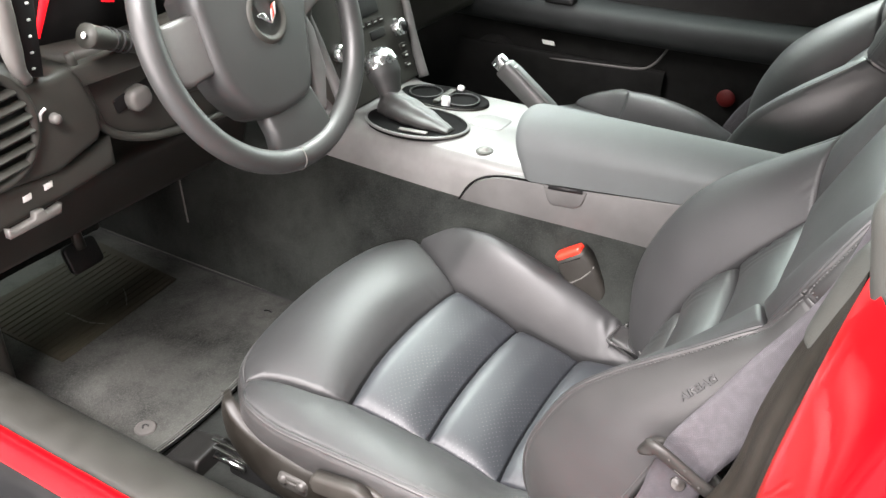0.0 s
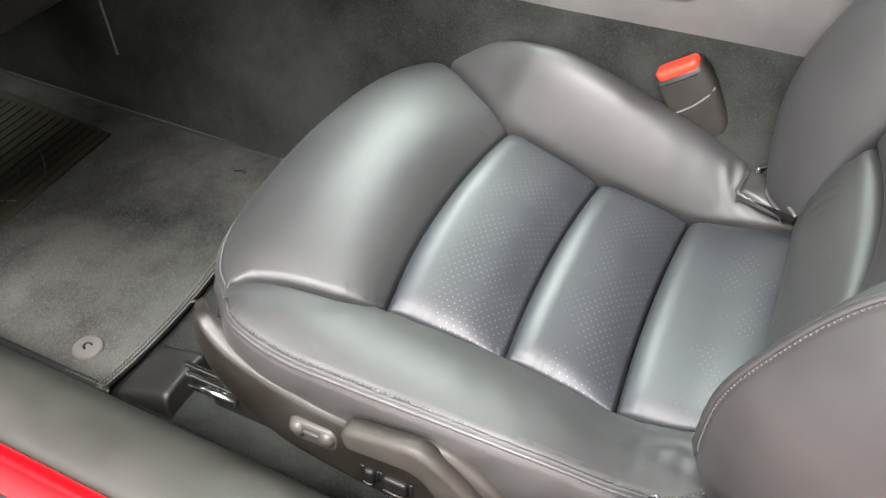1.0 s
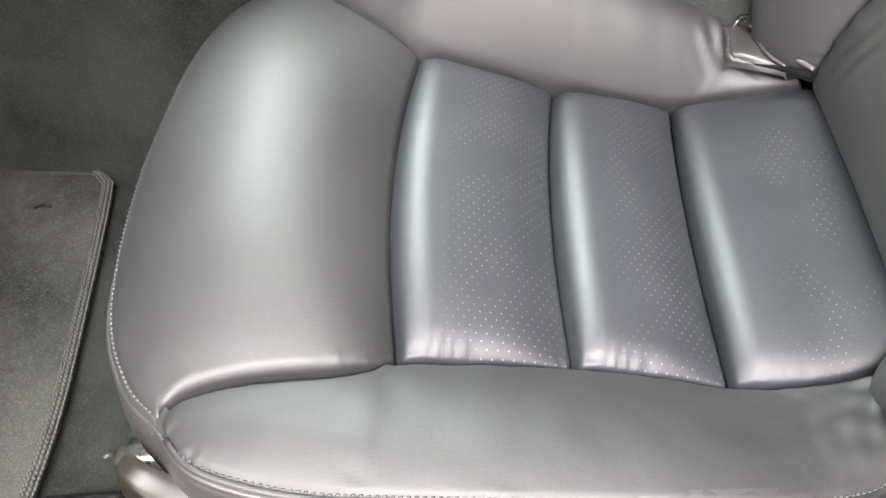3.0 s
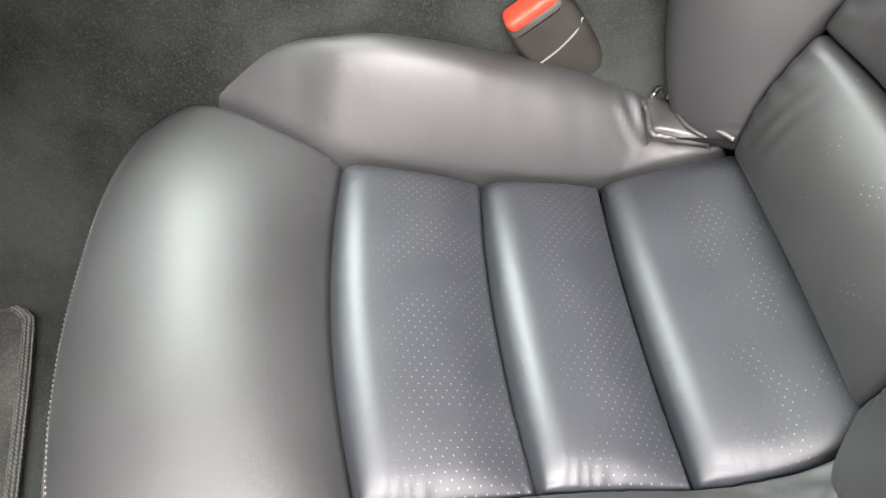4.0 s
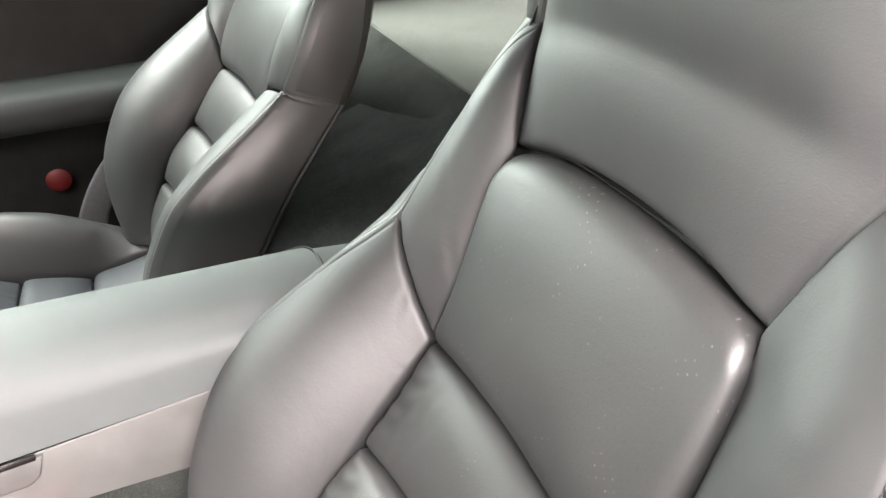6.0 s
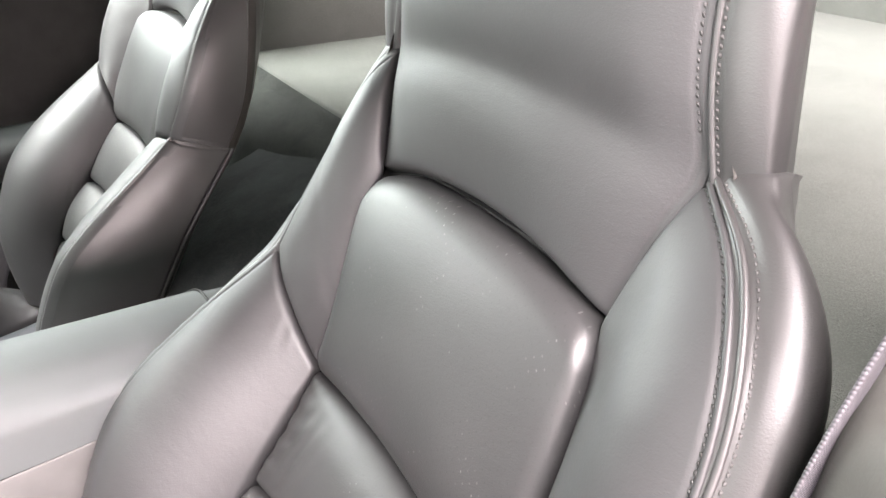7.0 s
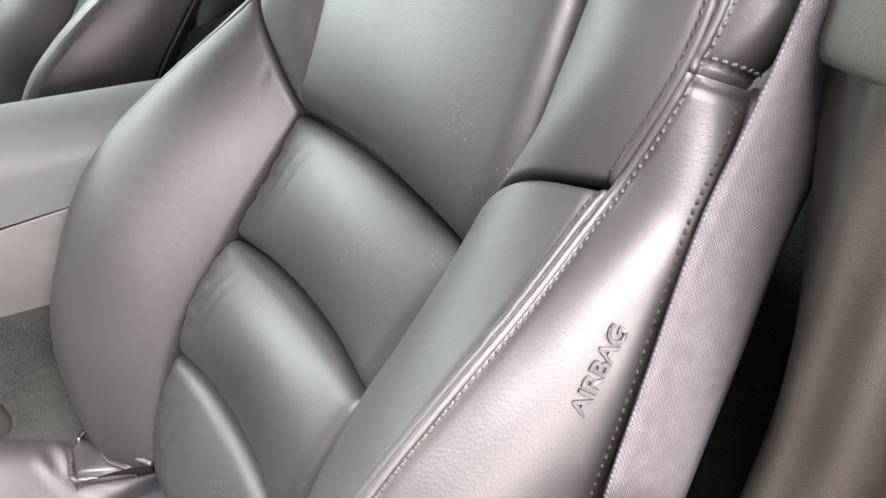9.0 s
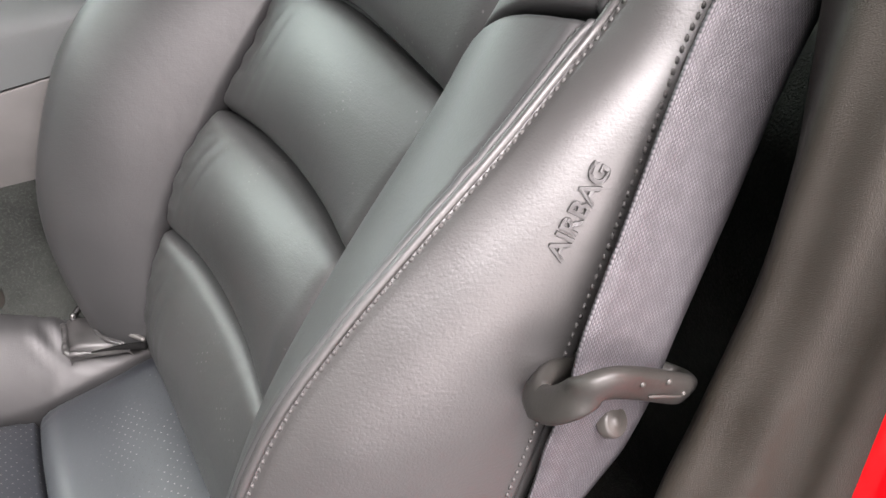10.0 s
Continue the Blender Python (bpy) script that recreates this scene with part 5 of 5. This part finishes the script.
for t in np.linspace(0, 1, 36):
    # a leather tent that falls from the stem to the rear end of the plate, in soft lengthwise folds
    cx, cy = -0.368 + 0.150 * t, 0.331 - 0.030 * t
    half = 0.022 + 0.010 * math.sin(math.pi * min(1, t * 1.15)) - 0.010 * t ** 4
    high = 0.004 + 0.040 * (1 - t) ** 0.85 * min(1, 0.55 + t * 6)
    ring = []
    for k in range(33):
        a = math.pi * k / 32
        fold = 1 + 0.09 * math.sin(7 * a + 2.5 * t) * (0.4 + 0.6 * t) + 0.035 * math.sin(t * 26 + 3 * a)
        ring.append((cx, cy + half * fold * math.cos(a), T3 + 0.001 + high * fold * math.sin(a) ** 0.8))
    boot.append(ring)
part("boot", sweep(lambda i: boot[int(i)], range(36), True), "boot", shift, "creased black leather boot")
stem = curve([(-0.352, 0.331, 0.578), (-0.360, 0.333, 0.600), (-0.371, 0.336, 0.624), (-0.386, 0.338, 0.646)])
part("knob", tube(stem(np.linspace(0, 1, 24)), [0.019, 0.020, 0.024, 0.029, 0.030, 0.020], 20), "wheel_leather", shift, "black leather shift knob")
part("knob_cap", lathe([(0, 0.017), (0.012, 0.0155), (0.022, 0.010), (0.029, 0.001), (0.0315, -0.010), (0.0318, -0.016)], (-0.386, 0.338, 0.646), pose(0, 0, 0, 0, -32, 8)), "chrome", shift, "polished chrome knob cap")
part("shift_gate", block((0.050, 0.010, 0.003), (-0.272, 0.270, T3 + 0.002), 0.0008, 1, pose(0, 0, 0, 0, 0, 10)), "grey", shift)

# A shallow plate without wells; their shade is put in as dull black.
cups = part("cup_holder", dish(-0.305, 0.437, 0.083, 0.046, 0.05, [(1.05, TOP + 0.001), (1.04, TOP + 0.006), (0.99, TOP + 0.006), (0.95, TOP + 0.0035), (0.93, TOP + 0.003)]), "pit", console, "black oval cup holder")
part("holder_ring", tube(ellipse_ring(-0.305, 0.437, 0.085, 0.048, 0.05, TOP + 0.003), 0.0018, 8, closed=True), "dash", cups)
for cx in (-0.345, -0.268):
    part("cup_rim", tube(ellipse_ring(cx, 0.437, 0.030, 0.030, 0, TOP + 0.006, 30), 0.0020, 6, closed=True), "black", cups)
part("cup_divider", block((0.012, 0.07, 0.006), (-0.305, 0.437, TOP + 0.006), 0.002, 2), "dash", cups)
part("lighter_knob", lathe([(0, 0.016), (0.006, 0.0155), (0.008, 0.013), (0.008, 0)], (-0.285, 0.405, TOP + 0.003)), "white", cups, "small pale lighter knob")
part("lighter_plug", block((0.012, 0.01, 0.010), (-0.292, 0.474, TOP + 0.012), 0.003, 2), "white", cups)
part("console_button", lathe([(0, 0.005), (0.006, 0.0048), (0.008, 0.002), (0.011, 0.002), (0.013, 0.0)], (-0.141, 0.277, TOP)), "grey", console, "round grey console button")
part("button_well", lathe([(0.010, 0.0022), (0.0125, 0.0026), (0.015, 0.0)], (-0.141, 0.277, TOP)), "dash", console)
part("tray_door", slab(rounded(0.062, 0.055, 0.01), 0.002, pose(-0.185, 0.385, TOP + 0.0022), 0.001), "silver", console)

SIDE = facing((0, 0.2315, 0), (1, 0, 0), (0, 0, 1))
panel = [(-0.161, 0.480), (-0.148, 0.503), (-0.132, 0.521), (-0.112, 0.534), (-0.085, 0.5415), (-0.052, 0.5455), (0.05, 0.5558), (0.20, 0.5755), (0.36, 0.595), (0.36, 0.478), (0.1, 0.480)]
side = part("side_panel", slab(panel, 0.02, SIDE, 0.002), "console_side", console, "grey plastic console side panel")
part("panel_gap", tube([(-0.163, 0.2325, 0.479), (-0.150, 0.2325, 0.504), (-0.134, 0.2325, 0.523), (-0.113, 0.2325, 0.536), (-0.085, 0.2325, 0.544), (-0.05, 0.2325, 0.548), (0.05, 0.2325, 0.558), (0.20, 0.2325, 0.578), (0.36, 0.2325, 0.5975)], 0.0019, 6, smooth_n=60), "pit", side)
paddle = [(-0.017, 0.547), (0.052, 0.554), (0.046, 0.532), (0.036, 0.524), (0.0, 0.520), (-0.008, 0.526)]
latch = part("armrest_latch", slab(paddle, 0.006, facing((0, 0.2285, 0), (1, 0, 0), (0, 0, 1)), 0.002), "console_side", side, "grey plastic armrest latch")
part("latch_slot", slab([(-0.008, 0.546), (0.046, 0.5515), (0.046, 0.5575), (-0.008, 0.552)], 0.002, facing((0, 0.2272, 0), (1, 0, 0), (0, 0, 1)), 0), "black", latch)

arm = [(0.2300, 0.0), (0.2290, 0.03), (0.231, 0.055), (0.243, 0.078), (0.268, 0.093), (0.305, 0.0965), (0.345, 0.082), (0.40, 0.050), (0.46, 0.012), (0.515, -0.03), (0.53, -0.06)]


def arm_ring(s):
    line = curve([(0, y, z) for y, z in arm])(np.linspace(0, 1, 60))
    out = []
    for i, p in enumerate(line):
        k = i / 59
        nose = -0.052 - 0.030 * math.sin(math.pi * min(1, k * 1.7)) + 0.055 * max(0, k - 0.45)
        if s < 0.12:
            q = s / 0.12
            w = math.sqrt(1 - (1 - q) ** 2)
            x = nose + 0.016 * q
            cy, cz = 0.36, 0.03
            y, z = cy + (p[1] - cy) * (0.93 + 0.07 * w), cz + (p[2] - cz) * (0.84 + 0.16 * w)
        else:
            x = nose + 0.016 + (0.318 - nose - 0.016) * (s - 0.12) / 0.88
            y, z = p[1], p[2]
        flat = min(1, max(0, (z - 0.03) / 0.05)) if y < 0.30 else 1
        base = 0.5475 + 0.118 * (x + 0.05) - 0.11 * flat * max(0, x + 0.05)
        out.append((x, y, base + z))
    return out


steps = list(np.linspace(0, 0.12, 9)) + list(np.linspace(0.15, 1, 26))
armrest = part("armrest", joined(sweep(arm_ring, steps), (arm_ring(0), [tuple(range(60))])), "arm_leather", console, "padded grey-black armrest lid")
end = arm_ring(1.0)


def fall_ring(s):
    return [(0.3205 + 0.32 * s, p[1] + (0.02 * s if p[1] < 0.3 else -0.01 * s), p[2] - 0.005 * math.sin(math.pi * s) - 0.003) for p in end]


part("console_back", sweep(fall_ring, np.linspace(0, 1, 12)), "arm_leather", console, "leather-covered back part of the console")
part("lid_gap", tube([(x - 0.0005, y, z + 0.0005) for x, y, z in end[1:46:3]], 0.0016, 6), "black", console)

brake = thing("parking_brake", (-0.10, 0.43, TOP), "black parking brake lever with a silver button", "parking brake")
bd = Vector((-0.085, 0.010, 0.062)).normalized()
BR = facing((-0.10, 0.425, 0.585), (0, 1, 0), bd)
part("grip", slab(rounded(0.030, 0.14, 0.008), 0.030, BR @ pose(0, 0.035, 0.015), 0.007, 3), "wheel_leather", brake, "black leather brake grip")
part("grip_rib", slab(rounded(0.018, 0.10, 0.006), 0.004, BR @ pose(0, 0.04, 0.018), 0.003, 3), "wheel_leather", brake)
part("brake_button", slab(rounded(0.021, 0.022, 0.006), 0.021, BR @ pose(0, 0.112, 0.0105), 0.005, 3), "steel", brake, "silver brake release button")
part("brake_base", block((0.09, 0.05, 0.03), (-0.085, 0.43, TOP + 0.004), 0.01, 3), "dash", brake)

# ---- steering wheel ----
wheel = thing("steering_wheel", (-0.311, -0.03, 0.81), "black leather three-spoke steering wheel with a round badge", "steering wheel")
WM = facing((-0.311, -0.032, 0.812), (0, 1, 0), (-math.sin(radians(20)), 0, math.cos(radians(20))))
R = 0.176


def on_wheel(x, y, z=0.0):
    return tuple(WM @ Vector((x, y, z)))


rim = [on_wheel(R * math.cos(a), R * math.sin(a)) for a in np.linspace(0, 2 * math.pi, 96, endpoint=False)]
part("rim", tube(rim, 0.0155, 16, closed=True), "wheel_leather", wheel)
hub = [(-0.104, 0.050), (-0.075, 0.078), (0.0, 0.088), (0.070, 0.080), (0.092, 0.040), (0.078, -0.010), (0.064, -0.050), (0.046, -0.094), (0.015, -0.110), (-0.050, -0.111), (-0.082, -0.086), (-0.103, -0.044)]
hub_line = curve([(x, y, 0) for x, y in hub + hub[:1]])(np.linspace(0, 1, 41))[:-1]
part("hub", slab([(p[0], p[1]) for p in hub_line], 0.05, WM @ pose(0, 0, 0.012), 0.014, 4), "wheel_leather", wheel, "black moulded hub cover")
for sgn in (-1, 1):
    spoke = [(0.078, 0.045), (0.12, 0.050), (0.168, 0.052), (0.172, 0.012), (0.12, 0.0), (0.070, -0.020)]
    if sgn < 0:
        spoke = [(-0.094, 0.034), (-0.138, 0.031), (-0.168, 0.028), (-0.170, -0.034), (-0.140, -0.043), (-0.094, -0.038)]
    part("spoke", slab(spoke, 0.020, WM @ pose(0, 0, 0.002), 0.007, 3), "silver", wheel, "silver satin spoke")
low = [(-0.052, -0.098), (0.044, -0.088), (0.056, -0.125), (0.068, -0.158), (0.010, -0.174), (-0.050, -0.164), (-0.046, -0.135)]
part("spoke", slab(low, 0.022, WM @ pose(0, 0, 0.004), 0.008, 3), "wheel_leather", wheel, "black lower spoke")
part("spoke_inlay", slab([(0.082, 0.0), (0.094, -0.03), (0.092, -0.085), (0.066, -0.138), (0.054, -0.128), (0.062, -0.080), (0.074, -0.036)], 0.010, WM @ pose(0, 0, -0.002), 0.003), "silver", wheel, "silver spoke inlay")
part("badge_well", lathe([(0.0, 0.0), (0.024, 0.0), (0.027, 0.003), (0.031, 0.004), (0.034, 0.0)], on_wheel(0, 0.004, 0.012), WM.to_3x3().to_4x4()), "dash", wheel, "round recessed badge field")
for pts, mat in (([(-0.020, 0.004), (-0.006, 0.006), (0.002, -0.010), (-0.008, -0.004)], "chrome"), ([(0.002, -0.010), (0.008, 0.006), (0.019, 0.014), (0.014, 0.0)], "white"), ([(0.004, -0.006), (0.010, 0.010), (0.014, 0.013), (0.010, 0.0)], "button_red")):
    part("badge_flag", slab(pts, 0.002, WM @ pose(0, 0.004, 0.015 + (0.001 if mat == "button_red" else 0)), 0.0005, 1), mat, wheel)
seam_at = radians(263)
part("rim_seam", tube([tuple(WM @ (Vector((R * math.cos(seam_at), R * math.sin(seam_at), 0)) + 0.0158 * (math.cos(a) * Vector((math.cos(seam_at), math.sin(seam_at), 0)) + math.sin(a) * Vector((0, 0, 1))))) for a in np.linspace(-0.6, 2.6, 20)], 0.0008, 6), "grey", wheel)

# ---- dashboard ----
dash = thing("dashboard", (-0.55, 0.385, 0.60), "charcoal moulded dashboard with vent and lit gauges", "dashboard")


def dash_plane(x):
    return facing((x, 0, 0), (0, 1, 0), (0, 0, 1))


body = [(-0.44, 0.676), (-0.354, 0.680), (-0.275, 0.674), (-0.215, 0.692), (-0.206, 0.706), (-0.208, 0.735), (-0.222, 0.775), (-0.232, 0.788), (-0.262, 0.787), (-0.300, 0.790), (-0.44, 0.80)]
part("fascia", slab(body, 0.10, dash_plane(-0.420), 0.010, 4), "dash", dash)
knee = [(-0.44, 0.628), (-0.30, 0.634), (-0.245, 0.640), (-0.19, 0.648), (-0.19, 0.692), (-0.26, 0.673), (-0.44, 0.678)]
part("knee_panel", slab(knee, 0.10, dash_plane(-0.428), 0.010, 3), "dash", dash)
for y, z in ((-0.321, 0.660), (-0.292, 0.663)):
    part("panel_switch", slab([(-0.006, -0.004), (0.005, -0.003), (0.006, 0.004), (-0.005, 0.003)], 0.003, facing((-0.426, y, z), (0, 1, 0), (0, 0, 1)), 0.001), "white", dash, "tiny pale switch")
rel = [(-0.360, 0.628), (-0.292, 0.630), (-0.288, 0.642), (-0.296, 0.640), (-0.310, 0.638), (-0.312, 0.645), (-0.324, 0.645), (-0.326, 0.638), (-0.352, 0.636), (-0.360, 0.640)]
part("hood_release", slab(rel, 0.010, dash_plane(-0.414), 0.002, 2), "grey", dash, "grey bonnet release handle")
part("under_dash", block((0.30, 0.50, 0.10), (-0.66, -0.10, 0.60), 0.02, 3, pose(0, 0, 0, 0, 16, 0)), "plastic", dash)
part("kick_panel", block((0.45, 0.03, 0.45), (-0.86, -0.285, 0.42), 0.01, 3, pose(0, 0, 0, 0, 0, -4)), "plastic", dash)
pedal = thing("brake_pedal", (-0.70, -0.095, 0.36), "black brake pedal hanging under the dashboard", "pedal")
part("pedal_arm", tube([(-0.72, -0.098, 0.56), (-0.705, -0.096, 0.48), (-0.70, -0.093, 0.42), (-0.695, -0.092, 0.385)], [0.010, 0.009, 0.008, 0.010], 10, smooth_n=20), "plastic", pedal)
part("pedal_pad", slab(rounded(0.062, 0.050, 0.010), 0.012, facing((-0.688, -0.092, 0.375), (0, 1, 0), (-0.45, 0, 1)), 0.004, 3), "black", pedal, "black ribbed rubber pedal pad")
# column surround
surround = [(-0.232, 0.796), (-0.224, 0.785), (-0.208, 0.735), (-0.205, 0.700), (-0.17, 0.672), (-0.11, 0.652), (-0.02, 0.640), (0.10, 0.640), (0.22, 0.66), (0.25, 0.76), (0.24, 0.786), (0.0, 0.778)]
part("column_surround", slab(surround, 0.08, dash_plane(-0.442), 0.012, 3), "dash", dash, "grey moulded column surround")
part("surround_lip", tube([(-0.436, y, z) for y, z in ((-0.222, 0.80), (-0.207, 0.735), (-0.196, 0.700), (-0.165, 0.676), (-0.11, 0.658), (-0.02, 0.648), (0.08, 0.648))], 0.006, 8, smooth_n=50), "dash", dash)
part("key_slot", slab(rounded(0.070, 0.020, 0.004), 0.006, facing((-0.4395, -0.135, 0.722), (0, 1, 0.22), (0, -0.22, 1)), 0.001), "black", dash)
part("key_knob", slab(rounded(0.034, 0.030, 0.012), 0.022, facing((-0.425, -0.137, 0.719), (0, 1, 0.22), (0, -0.22, 1)), 0.006, 3), "grey", dash, "grey rounded switch knob")
part("steering_column", lathe([(0.055, 0.0), (0.05, 0.10), (0.045, 0.14)], (-0.46, -0.03, 0.745), pose(0, 0, 0, 0, 70, 0)), "dash", dash)
stalk = part("turn_stalk", tube([(-0.425, -0.100, 0.772), (-0.424, -0.125, 0.785), (-0.420, -0.150, 0.797), (-0.416, -0.185, 0.811), (-0.412, -0.212, 0.822)], [0.009, 0.011, 0.012, 0.010, 0.013, 0.0145], 16, smooth_n=30), "dash", dash, "black turn signal stalk")
for k in range(4):
    part("stalk_ring", tube([(x, y, z) for x, y, z in [tuple(Vector((-0.419, -0.155 - 0.009 * k, 0.799 + 0.0038 * k)) + 0.0125 * (math.cos(a) * Vector((1, 0, 0)) + math.sin(a) * Vector((0, 0.38, 0.92)))) for a in np.linspace(0, 6.283, 20, endpoint=False)]], 0.0018, 6, closed=True), "black", stalk)
part("stalk_mark", lathe([(0, 0.0008), (0.0035, 0.0008), (0.004, 0)], (-0.4115, -0.2155, 0.8235), facing((0, 0, 0), (1, 0, 0), (0, 0.37, 0.93))), "white", stalk, "pale printed symbol")
# side vent
VC = Vector((-0.417, -0.352, 0.752))
VM = facing(tuple(VC), (0, 1, 0.1), (0, -0.1, 1))
part("vent_ring", tube([tuple(VM @ Vector((0.056 * math.cos(a), 0.062 * math.sin(a), 0))) for a in np.linspace(0, 6.283, 60, endpoint=False)], 0.0055, 10, closed=True), "dash", dash, "raised vent ring")
part("vent_well", slab([(0.053 * math.cos(a), 0.059 * math.sin(a)) for a in np.linspace(0, 6.283, 40, endpoint=False)], 0.004, VM @ pose(0, 0, -0.001), 0), "black", dash)
for k in range(7):
    h = -0.048 + 0.016 * k
    w = 0.052 * math.sqrt(max(0, 1 - (h / 0.059) ** 2))
    part("vent_slat", block((2 * w, 0.004, 0.010), (0, 0, 0), 0.0012, 2, VM @ pose(0, h, 0.003, 35, 0, 0)), "dash", dash)
part("phone_mark", tube([(-0.4165, -0.289, 0.745), (-0.416, -0.287, 0.753), (-0.416, -0.280, 0.757)], 0.0018, 6, smooth_n=8), "white", dash)
part("dash_knob", lathe([(0, 0.010), (0.004, 0.0095), (0.006, 0.006), (0.0065, 0)], (-0.418, -0.271, 0.742), facing((0, 0, 0), (0, 1, 0), (0, 0, 1))), "grey", dash, "small grey knob")
# gauge cluster
part("cluster_bezel", tube([(-0.414, -0.302, 0.90), (-0.413, -0.304, 0.85), (-0.413, -0.302, 0.81), (-0.414, -0.293, 0.793)], [0.010, 0.012, 0.011, 0.006], 12, smooth_n=24), "grey", dash, "silver-grey gauge bezel")
part("switch_strip", slab([(-0.292, 0.795), (-0.270, 0.790), (-0.258, 0.90), (-0.285, 0.90)], 0.02, dash_plane(-0.418), 0.002), "black", dash)
for k in range(5):
    part("strip_mark", slab(rounded(0.0042, 0.0028, 0.001, 2), 0.001, facing((-0.4165, -0.281 + 0.0025 * k, 0.803 + 0.017 * k), (0, 1, 0), (0, 0, 1)), 0), "white", dash)
part("gauge_face", slab([(-0.26, 0.78), (0.2, 0.78), (0.2, 0.95), (-0.26, 0.95)], 0.01, dash_plane(-0.500), 0), "black", dash)
part("gauge_needle", slab([(-0.219, 0.806), (-0.213, 0.804), (-0.176, 0.868), (-0.190, 0.872)], 0.002, dash_plane(-0.494), 0), "red_glow", dash, "glowing red gauge needle")
part("gauge_needle", slab([(-0.116, 0.826), (-0.098, 0.822), (-0.095, 0.850), (-0.112, 0.850)], 0.002, dash_plane(-0.494), 0), "red_glow", dash, "glowing red gauge needle")
part("gauge_dial", tube([(-0.498, -0.20 + 0.045 * math.cos(a), 0.86 + 0.045 * math.sin(a)) for a in np.linspace(2.2, 4.4, 24)], 0.0008, 5), "dial", dash)
part("cluster_floor", slab([(-0.262, 0.786), (-0.235, 0.786), (0.24, 0.79), (0.24, 0.76), (-0.262, 0.76)], 0.09, dash_plane(-0.425), 0.004), "dash", dash)
part("dash_top", extruded([(-0.44, 0.90), (-0.2, 0.95), (0.0, 0.955), (0.25, 0.93), (0.6, 0.90), (1.1, 0.89)], -1.15, -0.44, 12), "dash", dash)
part("dash_front", block((0.10, 0.62, 0.34), (-0.60, 0.83, 0.72), 0.03, 4), "dash", dash)
# centre stack
SM = facing((-0.437, 0.388, 0.655), (0, 1, 0), (-0.34, 0, 0.94))
stack = part("center_console_face", slab([(-0.118, -0.10), (0.118, -0.10), (0.142, 0.13), (-0.142, 0.13)], 0.08, SM, 0.004), "dash", dash, "black centre stack face")
for sgn in (-1, 1):
    edge_line = [tuple(SM @ Vector(p)) for p in ((sgn * 0.150, 0.14, 0.0), (sgn * 0.140, 0.05, 0.004), (sgn * 0.131, -0.03, 0.004), (sgn * 0.127, -0.105, 0.006))]
    part("stack_trim", tube(edge_line, [0.007, 0.008, 0.009, 0.010], 12, smooth_n=24), "silver", stack, "silver stack trim")
    part("stack_knob", lathe([(0, 0.018), (0.012, 0.0175), (0.0155, 0.014), (0.017, 0.0)], tuple(SM @ Vector((sgn * 0.094, 0.0, 0))), SM.to_3x3().to_4x4(), 24), "chrome", stack, "chrome-rimmed control knob")
    part("knob_face", lathe([(0, 0.0195), (0.010, 0.019), (0.0105, 0.017)], tuple(SM @ Vector((sgn * 0.094, 0.0, 0))), SM.to_3x3().to_4x4(), 24), "black", stack)
    for k in range(3):
        part("stack_button", slab(rounded(0.020, 0.011, 0.002, 2), 0.004, SM @ pose(sgn * 0.094, -0.035 - 0.018 * k, 0.003), 0.001), "plastic", stack)
        part("button_mark", slab([(-0.005, -0.001), (0.005, -0.001), (0.005, 0.001), (-0.005, 0.001)], 0.0005, SM @ pose(sgn * 0.094, -0.035 - 0.018 * k, 0.0036), 0), "white", stack)
part("stack_display", slab(rounded(0.105, 0.030, 0.003, 2), 0.003, SM @ pose(0, 0.055, 0.002), 0.001), "black", stack, "dark display")
part("stack_display", slab(rounded(0.045, 0.016, 0.002, 2), 0.003, SM @ pose(0.03, 0.004, 0.002), 0.001), "black", stack, "dark display")
for j in range(2):
    for k in range(6):
        part("stack_button", slab(rounded(0.016, 0.010, 0.002, 2), 0.004, SM @ pose(-0.05 + 0.02 * k, 0.026 + 0.064 * j, 0.003), 0.001), "plastic", stack)
        part("button_mark", slab([(-0.004, -0.0008), (0.004, -0.0008), (0.004, 0.0008), (-0.004, 0.0008)], 0.0005, SM @ pose(-0.05 + 0.02 * k, 0.026 + 0.064 * j, 0.0036), 0), "white", stack)
part("aerial_wire", tube([(-0.745, 0.178, 0.435), (-0.735, 0.172, 0.38), (-0.722, 0.165, 0.30)], 0.0016, 6, smooth_n=12), "grey", car, "thin pale wire")
